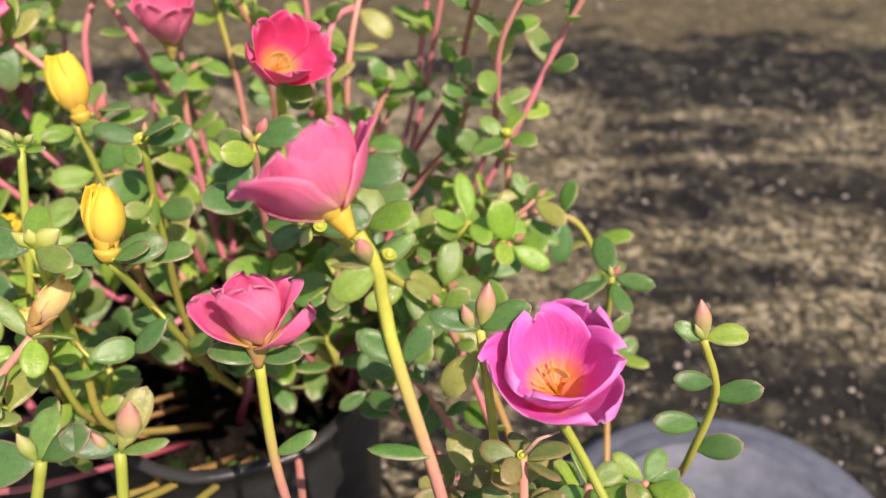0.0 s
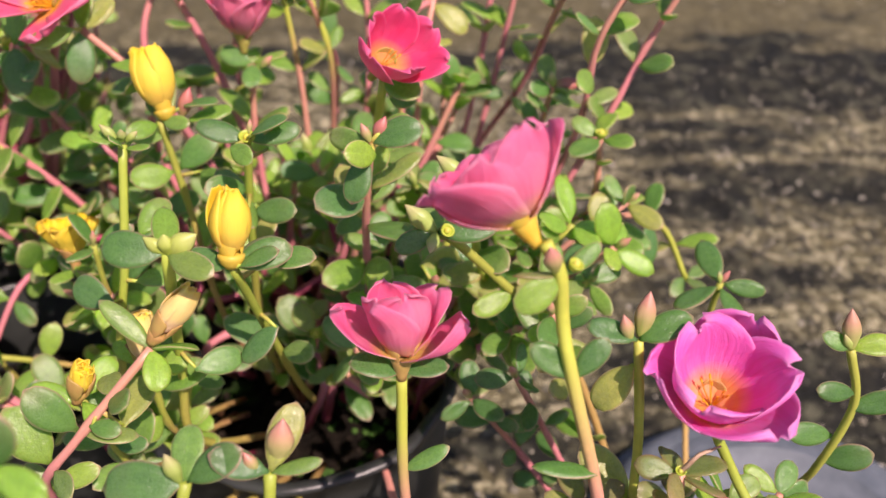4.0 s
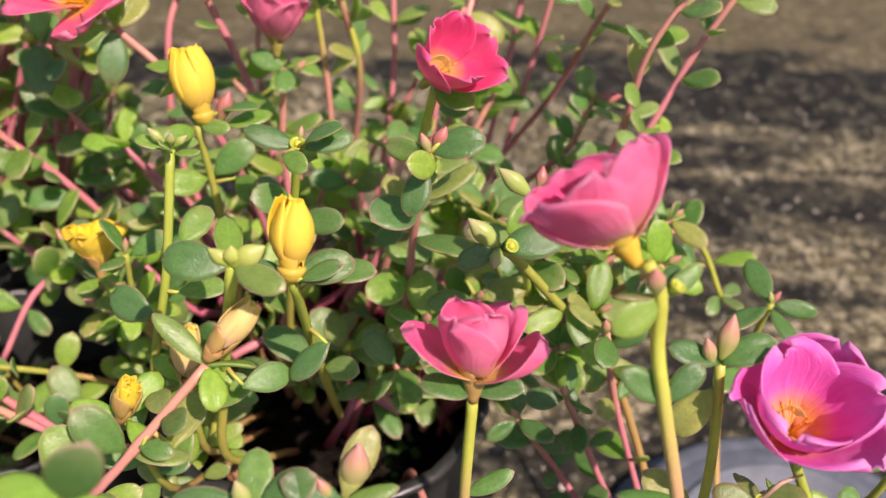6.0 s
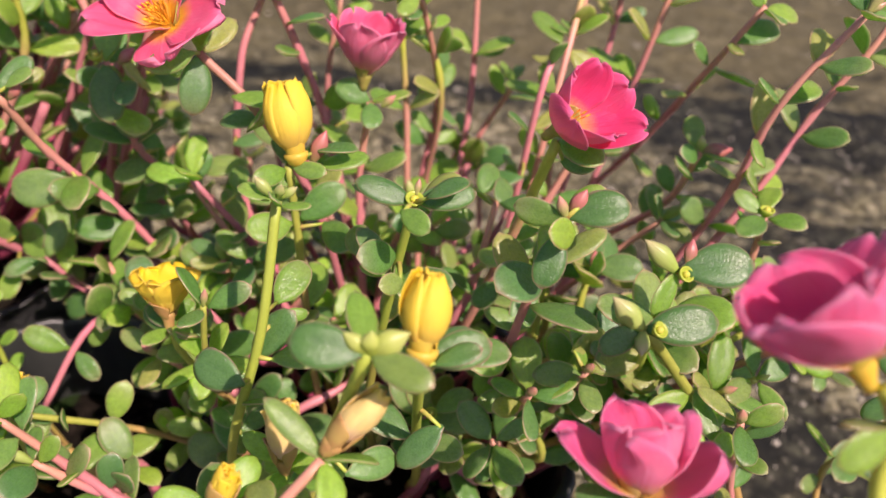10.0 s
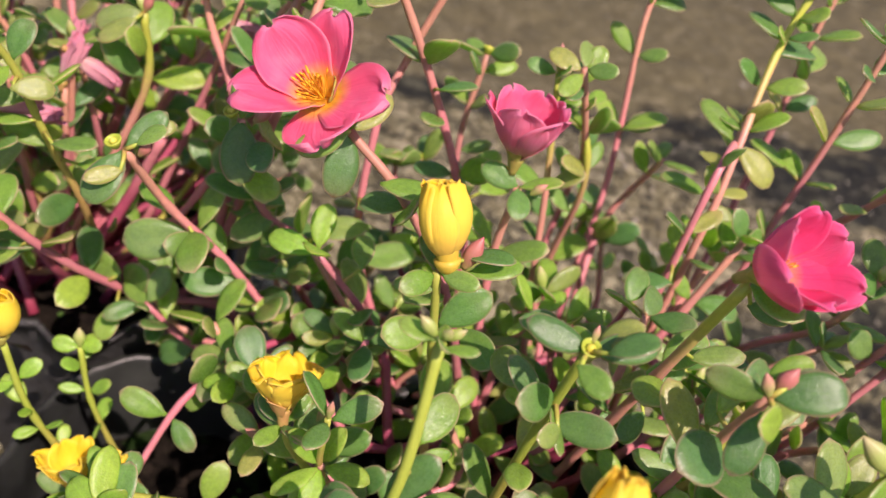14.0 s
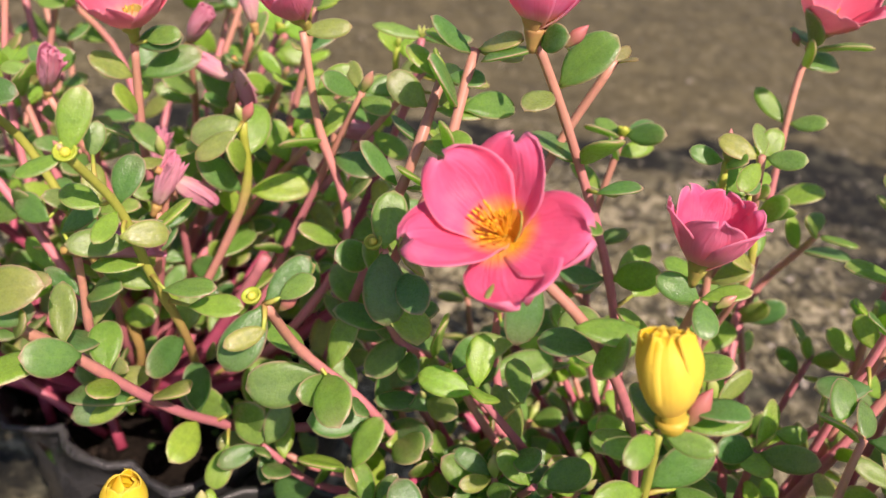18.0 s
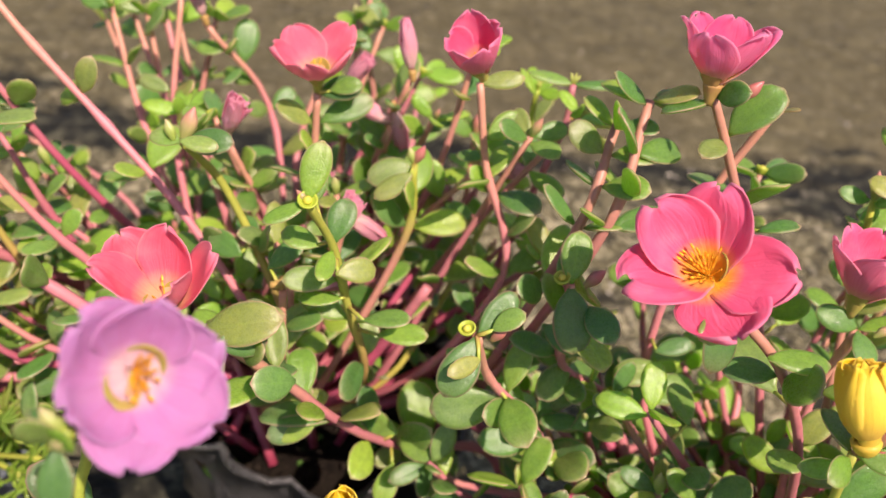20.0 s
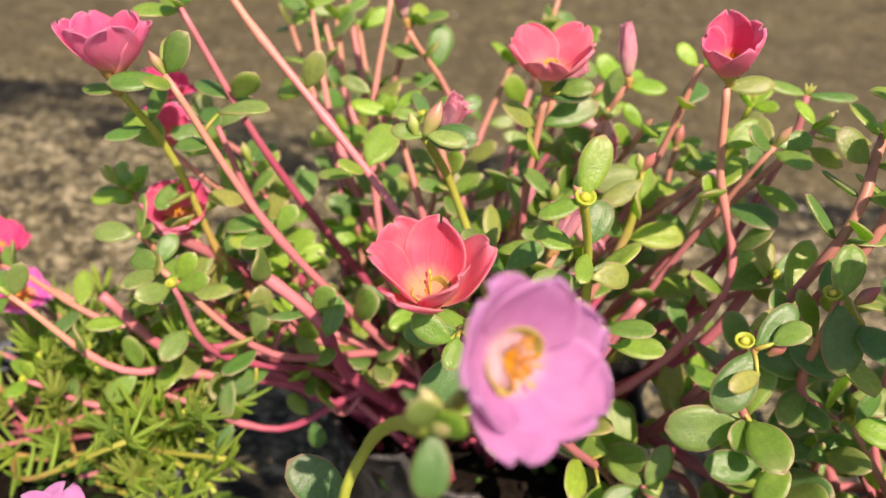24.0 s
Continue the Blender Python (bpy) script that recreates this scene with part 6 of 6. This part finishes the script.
hang((-294, 257, 134), 13.2, (0.95, 0.20, 0.23), (-0.20, -0.18, 0.96))
hang((-296, 238, 131), 10.3, (0.32, 0.90, 0.30), (0.21, -0.37, 0.90))
hang((-306, 265, 158), 9.3, (0.20, 0.80, 0.56), (0.07, -0.59, 0.81))


# ---------------------------------------------------------------- lilac purslane close in front
pl = plant("purslane", (-240, 168, 0), "purslane with pale lilac flowers on a lime stem", "plant", "purslane plants")
st, p, d = shoot(pl, [(-248, 190, 0), (-243.9, 196.6, 59.4), (-238.7, 179.8, 151.1), (-234.3, 179.9, 173.9), (-228.4, 170.0, 193.0), (-222.4, 155.0, 210.2), (-219.0, 159.5, 212.0)], (1.1, 1.05), M_STEM_LIME, 0)
leaf(st, V((-237.9, 183.3, 153.1)), (-0.6, 0.1, 0.4), 1.15, M_LEAF_DARK, (0.3, -0.6, 0.7), 2)
leaf(st, V((-222.2, 154.8, 211.0)), (-0.25, -0.25, 0.9), 0.66, M_LEAF, (0.3, -0.9, 0.1), 2)
leaf(st, V((-221.6, 154.8, 210.8)), (0.45, -0.3, 0.75), 0.6, M_LEAF_YOUNG, (-0.2, -0.9, 0.2), 2)
leaf(st, V((-221.8, 154.4, 211.0)), (0.1, -0.45, -0.8), 0.68, M_LEAF_DARK, (0.1, -0.85, 0.4), 1)
leaf(st, V((-220.6, 157.0, 211.0)), (-0.75, 0.1, 0.25), 0.55, M_LEAF_DARK)
bud(st, V((-221.4, 155.6, 210.8)), (-0.4, 0.1, 0.8), 5.5, 3.0, M_BUD_GREEN)
bud(st, V((-221.4, 155.2, 210.4)), (0.2, -0.5, 0.6), 5.0, 3.0, M_BUD_GREEN)
flower(pl, (-215, 163.5, 215.4), (0.50, -0.66, 0.56), M_LILAC, 13.1, 7.9, 6, 76, 38, 0.5, 0.45, 61, True, 24, M_STAMEN, label="pale lilac cup-shaped flower", base_r=1.3)
st, p, d = shoot(pl, [(-248, 172, 0), (-277.3, 140.7, 104), (-285.8, 151.5, 150.2), (-285.8, 165.4, 151)], (1.1, 1.0), M_STEM_LIME, 0)
flower(pl, (-290.5, 171, 142.4), (0.1, -0.3, 0.95), M_LILAC, 11.5, 5.9, 6, 70, 35, 0.5, 0.8, 62, True, 9, label="pale lilac cup-shaped flower", base_r=2.2)

# ---------------------------------------------------------------- moss rose in the pale pot
pl = plant("moss_rose", (-350, 262, 56), "low moss rose with fine needle leaves and a magenta flower", "plant")
mr = random.Random(21)
for i in range(66):
    f = Vector((-350 + mr.gauss(0, 12), 262 + mr.gauss(0, 10), 54))
    t = Vector((mr.uniform(-400, -288), mr.uniform(222, 300), mr.uniform(62, 118)))
    if i < 34:
        t = Vector((mr.uniform(-345, -284), mr.uniform(228, 264), mr.uniform(66, 122)))
    m1 = f.lerp(t, 0.5) + Vector((mr.gauss(0, 6), mr.gauss(0, 6), mr.uniform(-4, 8)))
    st, p, d = shoot(pl, [f, m1, t], (0.95, 0.8), mr.choice((M_STEM_GREEN, M_STEM_LIME, M_STEM_PINK)), 0)
    path = spline([V(q) for q in (f, m1, t)], 8)
    verts, faces, attrs = [], [], {"along": [], "rim": [], "mid": []}
    for j in range(30):
        tipward = j > 19
        s = 1.0 if tipward else mr.uniform(0.45, 1.0)
        k2 = min(len(path) - 2, int(s * (len(path) - 1)))
        c, dd = path[k2 + (1 if tipward else 0)], (path[k2 + 1] - path[k2]).normalized()
        x, y, z = frame_axes(dd, (1, 0, 0))
        a = mr.uniform(0, 6.28)
        way = (x * math.cos(a) + y * math.sin(a) + z * mr.uniform(0.3, 2.0) + Vector((0, 0, 0.45))).normalized()
        ln, side = mr.uniform(6, 13) * MM, frame_axes(way)[0]
        o = len(verts)
        for q in range(5):
            u = q / 4
            cc = c + way * (ln * u) + Vector((0, 0, 0.16 * ln * u * u)) - st.location - pl.location
            bx, by, bz = frame_axes(way, side)
            rr = (0.68 * (1 - u ** 4) + 0.08) * MM
            for h in range(5):
                b = 1.2566 * h
                verts.append(cc + (bx * math.cos(b) + by * math.sin(b)) * rr)
                attrs["along"].append(u)
                attrs["rim"].append(u)
                attrs["mid"].append(0.5)
        for q in range(4):
            for h in range(5):
                k3 = (h + 1) % 5
                faces.append((o + q * 5 + h, o + q * 5 + k3, o + q * 5 + 5 + k3, o + q * 5 + 5 + h))
    nd = new("needle_leaves", make_mesh("needle_leaves", verts, faces, attrs, None, M_NEEDLE))
    nd.parent = st
    tagged(nd, kind="stuff")
flower(pl, (-359.6, 266.9, 108.8), (0.3, -0.2, 0.9), M_MAGENTA, 11.2, 6.4, 5, 66, 40, 0.3, 0.6, 71, True, 12, label="bright magenta flower")
